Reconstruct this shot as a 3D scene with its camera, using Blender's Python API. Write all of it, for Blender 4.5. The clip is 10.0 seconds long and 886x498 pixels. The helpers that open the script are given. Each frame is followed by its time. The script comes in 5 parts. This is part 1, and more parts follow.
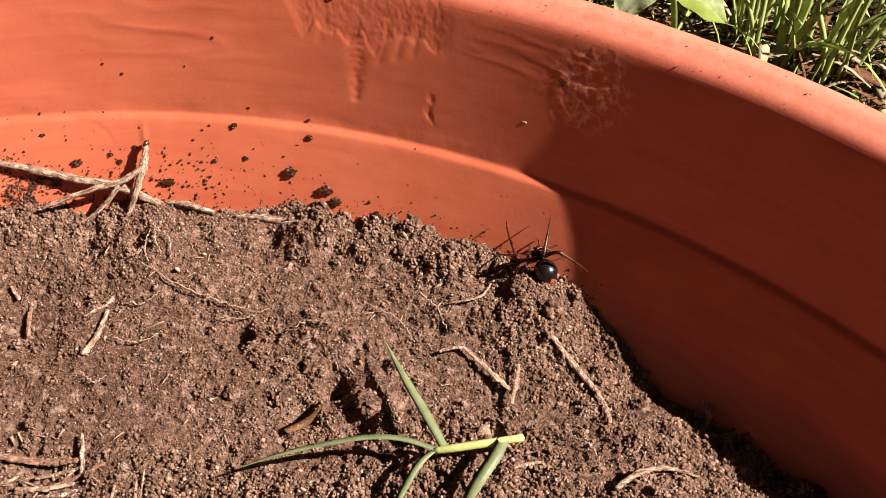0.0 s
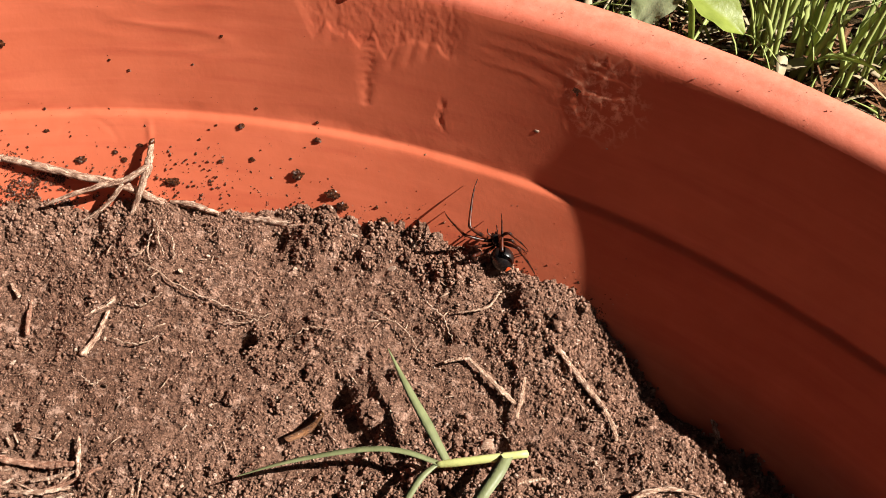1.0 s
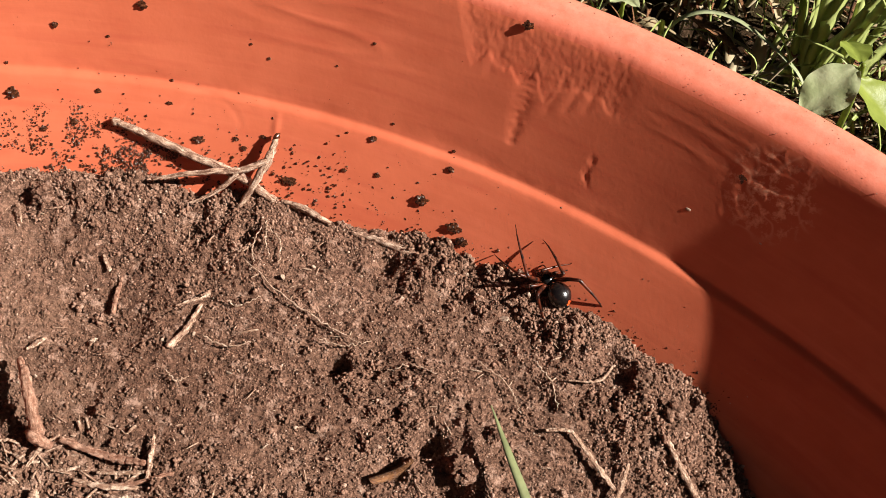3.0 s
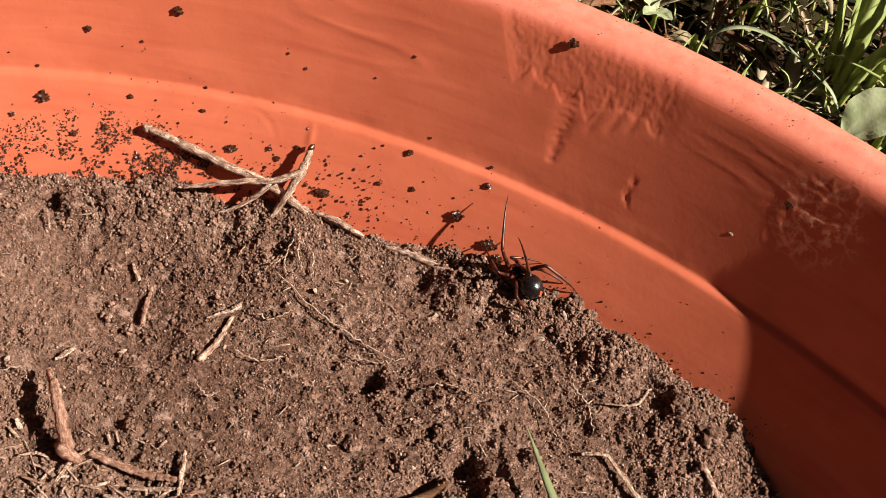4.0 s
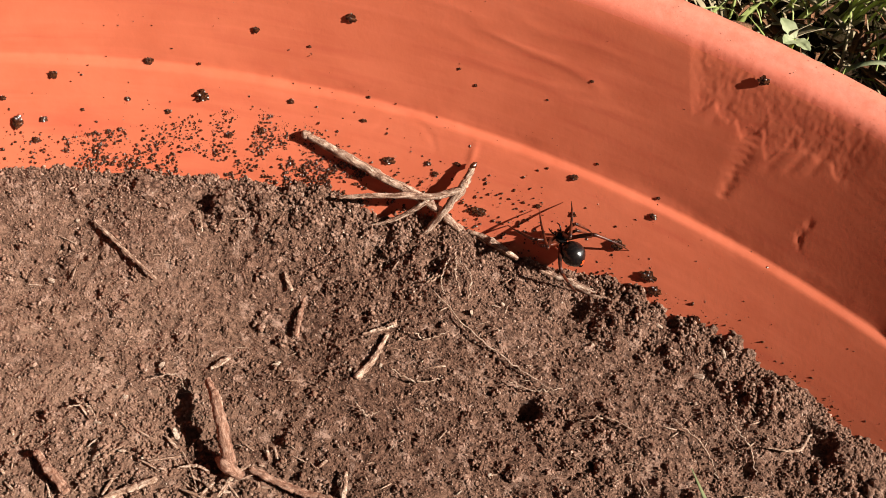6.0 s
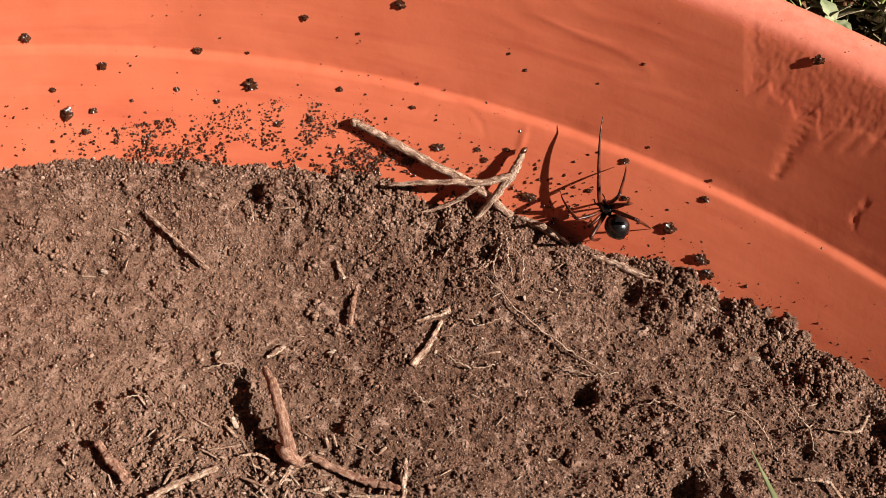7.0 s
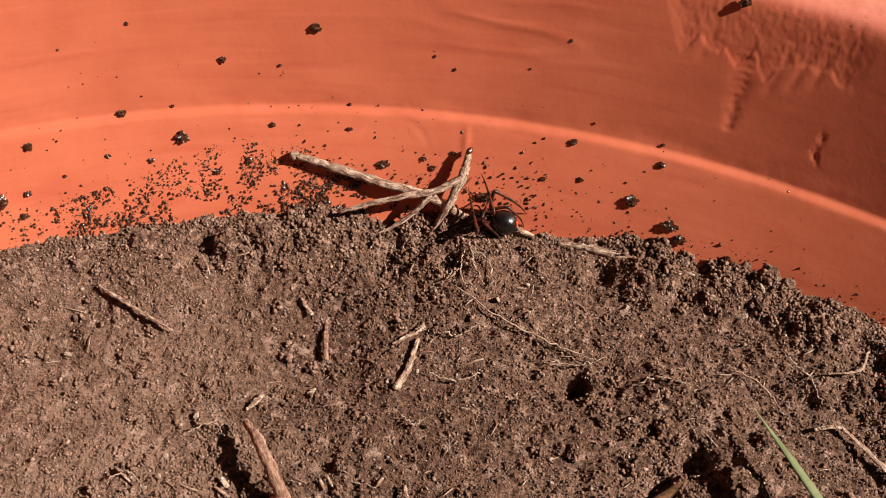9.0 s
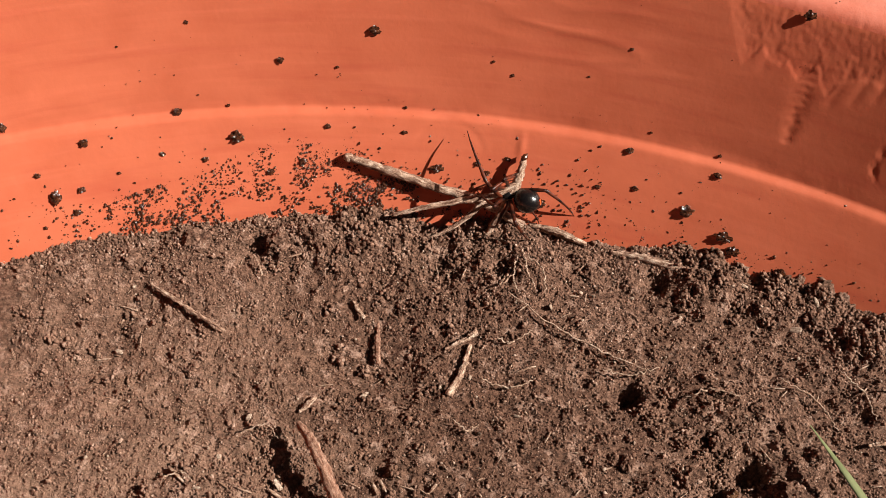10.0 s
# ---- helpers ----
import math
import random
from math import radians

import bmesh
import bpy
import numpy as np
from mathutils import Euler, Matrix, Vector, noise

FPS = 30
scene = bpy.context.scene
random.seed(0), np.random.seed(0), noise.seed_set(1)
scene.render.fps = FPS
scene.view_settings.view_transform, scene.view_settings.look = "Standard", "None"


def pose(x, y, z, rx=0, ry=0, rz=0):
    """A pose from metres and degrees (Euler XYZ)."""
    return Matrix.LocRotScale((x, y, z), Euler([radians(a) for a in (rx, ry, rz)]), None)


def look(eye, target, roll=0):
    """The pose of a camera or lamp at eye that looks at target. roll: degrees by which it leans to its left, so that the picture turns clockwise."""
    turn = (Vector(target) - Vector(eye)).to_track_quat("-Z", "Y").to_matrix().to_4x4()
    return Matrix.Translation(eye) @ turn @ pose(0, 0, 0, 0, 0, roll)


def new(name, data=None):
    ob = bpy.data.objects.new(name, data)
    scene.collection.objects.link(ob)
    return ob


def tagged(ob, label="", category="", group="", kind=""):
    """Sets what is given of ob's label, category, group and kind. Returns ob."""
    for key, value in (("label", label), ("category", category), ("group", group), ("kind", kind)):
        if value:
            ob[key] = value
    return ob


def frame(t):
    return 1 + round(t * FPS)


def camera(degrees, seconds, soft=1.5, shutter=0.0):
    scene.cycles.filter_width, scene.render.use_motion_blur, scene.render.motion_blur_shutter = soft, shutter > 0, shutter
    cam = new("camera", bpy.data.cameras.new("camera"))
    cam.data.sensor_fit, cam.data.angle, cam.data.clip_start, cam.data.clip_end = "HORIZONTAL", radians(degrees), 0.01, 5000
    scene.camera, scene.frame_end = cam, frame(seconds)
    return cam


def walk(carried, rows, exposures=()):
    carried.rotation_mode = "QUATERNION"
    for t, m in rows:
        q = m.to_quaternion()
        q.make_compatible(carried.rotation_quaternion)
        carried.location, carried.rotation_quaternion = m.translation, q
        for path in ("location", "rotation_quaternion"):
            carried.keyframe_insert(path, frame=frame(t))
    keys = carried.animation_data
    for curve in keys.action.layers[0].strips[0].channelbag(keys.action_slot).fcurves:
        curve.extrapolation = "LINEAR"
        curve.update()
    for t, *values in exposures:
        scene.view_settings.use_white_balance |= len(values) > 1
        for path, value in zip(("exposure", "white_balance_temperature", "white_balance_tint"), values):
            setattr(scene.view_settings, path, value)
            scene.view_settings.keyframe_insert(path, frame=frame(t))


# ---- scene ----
cam = camera(43.2, 10.0, 0.5)
METRES = 0.2
BASE = pose(0.1319, 0.0717, 0.2873, -52.992, 2.625, -0.368)   # the first eye, in the pot's own axes
ROWS = [
    (0.0, 0.0, 0.0, 0.0, 0.0, 0.0, 0.0),
    (0.5, 0.0053, 0.0168, 0.0116, 0.3, -0.15, -0.89),
    (1.0, -0.0031, 0.0316, 0.0206, 0.3, -0.25, -1.48),
    (1.5, -0.0655, 0.0381, 0.0591, 0.16, -0.13, -3.78),
    (2.0, -0.144, 0.0935, 0.0501, 0.41, -0.54, -10.95),
    (3.5, -0.2288, 0.132, 0.0941, 0.04, -0.78, -13.0),
    (4.0, -0.2809, 0.1436, 0.1053, -0.38, -1.09, -13.93),
    (4.5, -0.3388, 0.1531, 0.1121, -0.93, -1.28, -14.45),
    (5.0, -0.4221, 0.171, 0.0902, -1.21, -2.0, -15.56),
    (6.5, -0.5886, 0.1846, 0.0909, -1.04, -1.63, -17.87),
    (7.0, -0.6079, 0.1858, 0.0579, -0.73, -2.05, -16.69),
    (7.5, -0.5125, 0.1933, 0.0726, 0.02, -1.96, -6.71),
    (8.0, -0.4858, 0.2041, 0.0612, -0.14, -0.9, -4.98),
    (8.5, -0.5452, 0.2321, 0.0586, -0.79, -1.05, -5.75),
    (9.0, -0.5476, 0.2297, 0.0585, -0.89, -1.0, -5.85),
    (9.5, -0.5941, 0.2309, 0.062, -0.83, -1.27, -6.8),
    (10.0, -0.624, 0.2348, 0.068, -0.78, -1.38, -7.19),
]
EXPOSURES = [(0.0, 1.41), (2.0, 1.33), (4.0, 1.20), (6.5, 1.07), (8.0, 0.93), (10.0, 0.90)]
walk(cam, [(t, BASE @ pose(METRES * x, METRES * y, METRES * z, 90 + pitch, roll, yaw)) for t, x, y, z, yaw, pitch, roll in ROWS],
     EXPOSURES)

# ---------------------------------------------------------------- light
ALPHA, ELEV = -5.4, 40.4          # the sun's bearing from +x and its height, degrees
world = bpy.data.worlds.new("open_sky")
scene.world = world
world.use_nodes = True
_nt = world.node_tree
_sky = _nt.nodes.new("ShaderNodeTexSky")
_sky.sky_type, _sky.sun_disc = "NISHITA", False
_sky.dust_density, _sky.ozone_density = 4.0, 0.0
_sky.sun_elevation, _sky.sun_rotation = radians(ELEV), radians(90.0 - ALPHA)
_nt.links.new(_sky.outputs["Color"], _nt.nodes["Background"].inputs["Color"])
_nt.nodes["Background"].inputs["Strength"].default_value = 0.0042
sun_data = bpy.data.lights.new("sun", "SUN")
sun_data.energy, sun_data.angle, sun_data.color = 5.0, radians(0.5), (1.0, 0.95, 0.88)
sun = new("sun", sun_data)
_to_sun = Vector((math.cos(radians(ELEV)) * math.cos(radians(ALPHA)), math.cos(radians(ELEV)) * math.sin(radians(ALPHA)), math.sin(radians(ELEV))))
sun.matrix_world = look(_to_sun * 5.0, (0, 0, 0))


# ---------------------------------------------------------------- materials
def material(name, base, rough=0.6, spec=0.5):
    m = bpy.data.materials.new(name)
    m.use_nodes = True
    nt = m.node_tree
    b = nt.nodes["Principled BSDF"]
    b.inputs["Base Color"].default_value = (*base, 1)
    b.inputs["Roughness"].default_value = rough
    b.inputs["Specular IOR Level"].default_value = spec
    return m, nt, b


def coords(nt, scale=(1, 1, 1)):
    tc, mp = nt.nodes.new("ShaderNodeTexCoord"), nt.nodes.new("ShaderNodeMapping")
    mp.inputs["Scale"].default_value = scale
    nt.links.new(tc.outputs["Object"], mp.inputs["Vector"])
    return mp.outputs["Vector"]


def noise_tex(nt, vec, scale, detail=4.0, rough=0.55):
    n = nt.nodes.new("ShaderNodeTexNoise")
    n.inputs["Scale"].default_value, n.inputs["Detail"].default_value, n.inputs["Roughness"].default_value = scale, detail, rough
    nt.links.new(vec, n.inputs["Vector"])
    return n.outputs["Fac"]


def ramp(nt, fac, stops):
    r = nt.nodes.new("ShaderNodeValToRGB")
    while len(r.color_ramp.elements) < len(stops):
        r.color_ramp.elements.new(0.5)
    for e, (p, c) in zip(r.color_ramp.elements, stops):
        e.position, e.color = p, (*c, 1)
    nt.links.new(fac, r.inputs["Fac"])
    return r.outputs["Color"]


def mixed(nt, a, b, fac, mode="MIX"):
    m = nt.nodes.new("ShaderNodeMix")
    m.data_type, m.blend_type = "RGBA", mode
    for sock, v in ((m.inputs[6], a), (m.inputs[7], b)):
        if isinstance(v, tuple):
            sock.default_value = (*v, 1)
        else:
            nt.links.new(v, sock)
    if isinstance(fac, float):
        m.inputs[0].default_value = fac
    else:
        nt.links.new(fac, m.inputs[0])
    return m.outputs[2]


def bump(nt, b, height, strength=0.4, dist=0.001):
    n = nt.nodes.new("ShaderNodeBump")
    n.inputs["Strength"].default_value, n.inputs["Distance"].default_value = strength, dist
    nt.links.new(height, n.inputs["Height"])
    nt.links.new(n.outputs["Normal"], b.inputs["Normal"])


def random_value(nt, island=False):
    if island:
        return nt.nodes.new("ShaderNodeNewGeometry").outputs["Random Per Island"]
    return nt.nodes.new("ShaderNodeObjectInfo").outputs["Random"]


# moulded orange plastic: smooth, a little waxy, faint streaks and scuffs
M_POT, nt, b = material("orange_plastic", (0.6, 0.115, 0.045), 0.42, 0.27)
v = coords(nt)
c = ramp(nt, noise_tex(nt, v, 60, 5), [(0.3, (0.46, 0.107, 0.051)), (0.7, (0.53, 0.132, 0.065))])
vs = coords(nt, (10, 10, 160))
c = mixed(nt, c, (0.64, 0.165, 0.090), ramp(nt, noise_tex(nt, vs, 3.0, 6), [(0.50, (0, 0, 0)), (0.75, (0.25, 0.25, 0.25))]))
c = mixed(nt, c, (0.40, 0.074, 0.040), ramp(nt, noise_tex(nt, coords(nt, (6, 6, 60)), 3.0, 5, 0.6), [(0.52, (0, 0, 0)), (0.72, (0.5, 0.5, 0.5))]))
dist = nt.nodes.new("ShaderNodeVectorMath")
dist.operation = "DISTANCE"
nt.links.new(v, dist.inputs[0])
dist.inputs[1].default_value = (0.1672, 0.3098, 0.0490)
near = ramp(nt, dist.outputs["Value"], [(0.0, (1, 1, 1)), (0.0105, (0.8, 0.8, 0.8)), (0.0155, (0, 0, 0))])
loops = ramp(nt, noise_tex(nt, v, 105, 0.6, 0.5), [(0.44, (0, 0, 0)), (0.48, (0.35, 0.35, 0.35)), (0.52, (0, 0, 0))])
loops2 = ramp(nt, noise_tex(nt, v, 330, 3, 0.7), [(0.50, (0, 0, 0)), (0.66, (0.65, 0.65, 0.65))])
scuff = mixed(nt, loops, loops2, 1.0, "ADD")
c = mixed(nt, c, (0.95, 0.52, 0.34), mixed(nt, near, scuff, 1.0, "MULTIPLY"))     # scribbled scuffs in the wall, the light they catch painted as pale colour
nt.links.new(c, b.inputs["Base Color"])
nt.links.new(ramp(nt, noise_tex(nt, v, 220, 4), [(0.3, (0.34, 0.34, 0.34)), (0.75, (0.52, 0.52, 0.52))]), b.inputs["Roughness"])
bump(nt, b, noise_tex(nt, v, 700, 3), 0.10, 0.0004)

# the rim's plastic, blotchy with wear; the lip's pale highlight is put into the colour
M_RIM, nt, b = material("highlit_rim_plastic", (0.6, 0.18, 0.10), 0.5, 0.45)
v = coords(nt)
c = ramp(nt, noise_tex(nt, v, 70, 5), [(0.3, (0.47, 0.100, 0.050)), (0.7, (0.56, 0.126, 0.068))])
sepz = nt.nodes.new("ShaderNodeSeparateXYZ")
nt.links.new(v, sepz.inputs[0])
# painted highlight: paler by height, towards the crown of the lip
top = ramp(nt, sepz.outputs["Z"], [(0.0625, (0, 0, 0)), (0.0668, (1, 1, 1))])
worn = ramp(nt, noise_tex(nt, v, 260, 6, 0.7), [(0.30, (0.35, 0.35, 0.35)), (0.65, (0.9, 0.9, 0.9))])
c = mixed(nt, c, (0.66, 0.225, 0.150), mixed(nt, top, worn, 1.0, "MULTIPLY"))
c = mixed(nt, c, (0.30, 0.080, 0.040), ramp(nt, noise_tex(nt, v, 900, 4, 0.7), [(0.62, (0, 0, 0)), (0.74, (0.6, 0.6, 0.6))]))
nt.links.new(c, b.inputs["Base Color"])
nt.links.new(ramp(nt, noise_tex(nt, v, 300, 4), [(0.3, (0.42, 0.42, 0.42)), (0.75, (0.62, 0.62, 0.62))]), b.inputs["Roughness"])
bump(nt, b, noise_tex(nt, v, 900, 4, 0.7), 0.14, 0.0005)

# crumbly garden soil: dark where damp, paler where dry
def soil_tone(nt, v, c):
    """Damp and dusty stretches laid over a soil colour, the same for the surface and the crumbs on it."""
    damp = ramp(nt, noise_tex(nt, v, 42, 7, 0.65), [(0.49, (0, 0, 0)), (0.62, (0.55, 0.55, 0.55))])
    wet = nt.nodes.new("ShaderNodeVectorMath")
    wet.operation = "DISTANCE"
    nt.links.new(v, wet.inputs[0])
    wet.inputs[1].default_value = (-0.004, 0.247, -0.008)
    edge = mixed(nt, noise_tex(nt, v, 90, 5, 0.6), wet.outputs["Value"], 0.96)
    damp = mixed(nt, damp, ramp(nt, edge, [(0.040, (0.72, 0.72, 0.72)), (0.078, (0, 0, 0))]), 1.0, "LIGHTEN")
    c = mixed(nt, c, (0.62, 0.56, 0.52), damp, "MULTIPLY")
    dist = nt.nodes.new("ShaderNodeVectorMath")
    dist.operation = "DISTANCE"
    nt.links.new(v, dist.inputs[0])
    dist.inputs[1].default_value = (-0.075, 0.215, -0.010)
    dusty = mixed(nt, ramp(nt, dist.outputs["Value"], [(0.03, (1, 1, 1)), (0.09, (0, 0, 0))]), ramp(nt, noise_tex(nt, v, 70, 5, 0.7), [(0.40, (0.05, 0.05, 0.05)), (0.6, (0.42, 0.42, 0.42))]), 1.0, "MULTIPLY")
    c = mixed(nt, c, (0.54, 0.320, 0.215), dusty)
    return mixed(nt, c, (0.64, 0.400, 0.295), ramp(nt, noise_tex(nt, v, 210, 6, 0.75), [(0.54, (0, 0, 0)), (0.64, (0.62, 0.62, 0.62))]))     # dry crusts


M_SOIL, nt, b = material("garden_soil", (0.17, 0.08, 0.05), 0.92, 0.2)
v = coords(nt)
c = ramp(nt, noise_tex(nt, v, 620, 8, 0.72), [(0.36, (0.050, 0.024, 0.015)), (0.48, (0.165, 0.083, 0.053)), (0.62, (0.36, 0.195, 0.130))])
c = soil_tone(nt, v, c)
nt.links.new(c, b.inputs["Base Color"])
bump(nt, b, noise_tex(nt, v, 1000, 8, 0.8), 1.0, 0.0017)

M_CRUMB, nt, b = material("soil_crumb", (0.17, 0.08, 0.05), 0.9, 0.22)
v = coords(nt)
c = ramp(nt, random_value(nt, True), [(0.0, (0.165, 0.083, 0.053)), (0.50, (0.280, 0.147, 0.096)), (0.90, (0.43, 0.238, 0.160)), (0.97, (0.55, 0.335, 0.235)), (1.0, (0.75, 0.53, 0.41))])
c = mixed(nt, c, (0.07, 0.034, 0.021), ramp(nt, noise_tex(nt, v, 1300, 4, 0.8), [(0.54, (0, 0, 0)), (0.70, (0.6, 0.6, 0.6))]))
c = soil_tone(nt, v, c)
nt.links.new(c, b.inputs["Base Color"])
bump(nt, b, noise_tex(nt, v, 1700, 6, 0.8), 1.0, 0.0011)

M_CLOD, nt, b = material("damp_clod", (0.05, 0.03, 0.02), 0.22, 0.6)
v = coords(nt)
c = ramp(nt, noise_tex(nt, v, 1500, 4, 0.8), [(0.38, (0.018, 0.006, 0.003)), (0.55, (0.065, 0.019, 0.007)), (0.72, (0.20, 0.066, 0.024))])
nt.links.new(c, b.inputs["Base Color"])
bump(nt, b, noise_tex(nt, v, 1600, 2, 0.5), 0.5, 0.0005)


def bark(name, dark, mid, pale, stretch=6):
    m, nt, b = material(name, mid, 0.85, 0.25)
    v = coords(nt, (1.0 / stretch, 1, 1))
    n = noise_tex(nt, v, 1300, 5, 0.7)
    c = ramp(nt, n, [(0.38, dark), (0.50, mid), (0.64, pale)])
    c = mixed(nt, c, dark, ramp(nt, noise_tex(nt, coords(nt), 420, 5, 0.75), [(0.50, (0, 0, 0)), (0.64, (0.8, 0.8, 0.8))]))
    c = mixed(nt, c, pale, ramp(nt, noise_tex(nt, coords(nt), 260, 4, 0.7), [(0.55, (0, 0, 0)), (0.70, (0.6, 0.6, 0.6))]))
    c = mixed(nt, c, dark, ramp(nt, noise_tex(nt, coords(nt, (0.5, 1, 1)), 330, 6, 0.75), [(0.53, (0, 0, 0)), (0.60, (0.6, 0.6, 0.6))]))     # bark left in patches
    c = mixed(nt, c, (0.20, 0.105, 0.070), ramp(nt, noise_tex(nt, coords(nt), 800, 5, 0.8), [(0.50, (0, 0, 0)), (0.62, (0.75, 0.75, 0.75))]))     # clinging soil
    nt.links.new(c, b.inputs["Base Color"])
    bump(nt, b, noise_tex(nt, coords(nt, (0.35, 1, 1)), 1100, 5, 0.8), 1.0, 0.0010)
    return m


M_TWIG = bark("weathered_twig", (0.11, 0.045, 0.026), (0.50, 0.31, 0.21), (0.82, 0.62, 0.47))
M_STICK = bark("brown_stick", (0.17, 0.070, 0.040), (0.42, 0.215, 0.140), (0.60, 0.38, 0.27))
M_STRAW = bark("dry_straw", (0.26, 0.140, 0.085), (0.50, 0.32, 0.22), (0.70, 0.52, 0.39))
M_ROOT = bark("hair_root", (0.32, 0.20, 0.13), (0.56, 0.38, 0.27), (0.72, 0.54, 0.41))
M_CHIP = bark("pale_chip", (0.34, 0.22, 0.15), (0.52, 0.38, 0.28), (0.68, 0.54, 0.42))
M_DEAD = bark("dead_leaf", (0.12, 0.05, 0.02), (0.24, 0.10, 0.04), (0.32, 0.16, 0.07))
M_STONE = bark("pebble_stone", (0.30, 0.17, 0.11), (0.42, 0.26, 0.18), (0.52, 0.36, 0.27))


def leafy(name, a, b2, vein, rough=0.45, through_light=0.25):
    m, nt, b = material(name, a, rough, 0.4)
    v = coords(nt)
    c = ramp(nt, noise_tex(nt, v, 140, 4), [(0.32, a), (0.68, b2)])
    c = mixed(nt, c, vein, ramp(nt, random_value(nt, True), [(0.0, (0, 0, 0)), (1.0, (0.35, 0.35, 0.35))]))
    nt.links.new(c, b.inputs["Base Color"])
    t = nt.nodes.new("ShaderNodeBsdfTranslucent")
    nt.links.new(c, t.inputs["Color"])
    mx = nt.nodes.new("ShaderNodeMixShader")
    mx.inputs[0].default_value = through_light
    out = nt.nodes["Material Output"]
    nt.links.new(b.outputs[0], mx.inputs[1])
    nt.links.new(t.outputs[0], mx.inputs[2])
    nt.links.new(mx.outputs[0], out.inputs["Surface"])
    bump(nt, b, noise_tex(nt, v, 600, 3), 0.3, 0.0005)
    return m


M_BLADE = leafy("grass_blade", (0.27, 0.33, 0.065), (0.46, 0.52, 0.17), (0.66, 0.68, 0.33), 0.4, 0.35)
M_SPRIG = leafy("wilting_grass", (0.105, 0.120, 0.050), (0.20, 0.215, 0.10), (0.26, 0.27, 0.13), 0.5, 0.12)
M_STEM = leafy("yellow_stem", (0.40, 0.42, 0.13), (0.52, 0.52, 0.20), (0.5, 0.5, 0.2), 0.5, 0.15)
M_LEAF = leafy("weed_leaf", (0.14, 0.18, 0.02), (0.29, 0.35, 0.06), (0.36, 0.41, 0.10), 0.45, 0.4)
M_PALE = leafy("mildewed_leaf", (0.22, 0.26, 0.10), (0.42, 0.44, 0.25), (0.46, 0.47, 0.30), 0.6)
M_HAY = leafy("dry_grass", (0.24, 0.18, 0.09), (0.40, 0.31, 0.18), (0.52, 0.43, 0.28), 0.6, 0.2)

M_GROUND, nt, b = material("lawn_ground", (0.05, 0.05, 0.03), 1.0, 0.0)
v = coords(nt)
c = ramp(nt, noise_tex(nt, v, 60, 6, 0.7), [(0.3, (0.014, 0.008, 0.005)), (0.55, (0.045, 0.027, 0.016)), (0.75, (0.16, 0.10, 0.06))])
far = nt.nodes.new("ShaderNodeVectorMath")
far.operation = "LENGTH"
nt.links.new(v, far.inputs[0])
turf = mixed(nt, ramp(nt, far.outputs["Value"], [(0.50, (0, 0, 0)), (0.85, (1, 1, 1))]), ramp(nt, noise_tex(nt, v, 2.5, 6, 0.65), [(0.25, (0.35, 0.35, 0.35)), (0.5, (0.95, 0.95, 0.95))]), 1.0, "MULTIPLY")
c = mixed(nt, c, ramp(nt, noise_tex(nt, v, 45, 6, 0.7), [(0.35, (0.035, 0.060, 0.014)), (0.65, (0.13, 0.19, 0.05))]), turf)      # closed turf away from the pot
nt.links.new(c, b.inputs["Base Color"])
bump(nt, b, noise_tex(nt, v, 200, 6, 0.75), 1.0, 0.004)

M_SPIDER, nt, b = material("spider_black", (0.012, 0.010, 0.010), 0.2, 0.45)
v = coords(nt)
nt.links.new(ramp(nt, noise_tex(nt, v, 1500, 3), [(0.3, (0.004, 0.0035, 0.0035)), (0.7, (0.012, 0.010, 0.009))]), b.inputs["Base Color"])
bump(nt, b, noise_tex(nt, v, 5000, 3), 0.25, 0.0001)
M_ABDOMEN, nt, b = material("spider_abdomen", (0.012, 0.010, 0.010), 0.24, 0.45)
v = coords(nt)
c = ramp(nt, noise_tex(nt, v, 420, 1.5, 0.5), [(0.44, (0.007, 0.005, 0.005)), (0.49, (0.014, 0.010, 0.008)), (0.54, (0.007, 0.005, 0.005))])
nt.links.new(c, b.inputs["Base Color"])
bump(nt, b, noise_tex(nt, v, 5000, 3), 0.35, 0.0001)
M_LEG, nt, b = material("spider_leg", (0.03, 0.012, 0.008), 0.34, 0.28)
v = coords(nt)
nt.links.new(ramp(nt, noise_tex(nt, v, 350, 2), [(0.40, (0.010, 0.005, 0.004)), (0.66, (0.12, 0.024, 0.009))]), b.inputs["Base Color"])
M_RED, nt, b = material("spider_red", (0.62, 0.07, 0.012), 0.35, 0.5)
v = coords(nt)
nt.links.new(ramp(nt, noise_tex(nt, v, 1200, 3), [(0.3, (0.50, 0.045, 0.010)), (0.7, (0.75, 0.11, 0.02))]), b.inputs["Base Color"])


# ---------------------------------------------------------------- mesh helpers
def mesh_ob(name, verts, faces, mat, parent=None, smooth=True, label="", along=None):
    """One mesh object; along gives two points between which its own x axis runs, for the grain of wood."""
    m = Matrix.Identity(4)
    if along is not None:
        p, q = Vector(along[0]), Vector(along[1])
        m = (q - p).to_track_quat("X", "Z").to_matrix().to_4x4()
        m.translation = p
        k = np.array(m.inverted())
        verts = np.array([tuple(w) for w in verts]) @ k[:3, :3].T + k[:3, 3]
    me = bpy.data.meshes.new(name)
    me.from_pydata([tuple(p) for p in verts], [], [tuple(f) for f in faces])
    if smooth:
        me.shade_smooth()
    me.materials.append(mat)
    ob = new(name, me)
    if along is not None:
        ob.matrix_world = m
    if parent is not None:
        ob.parent = parent
    if label:
        ob["label"] = label
    return ob


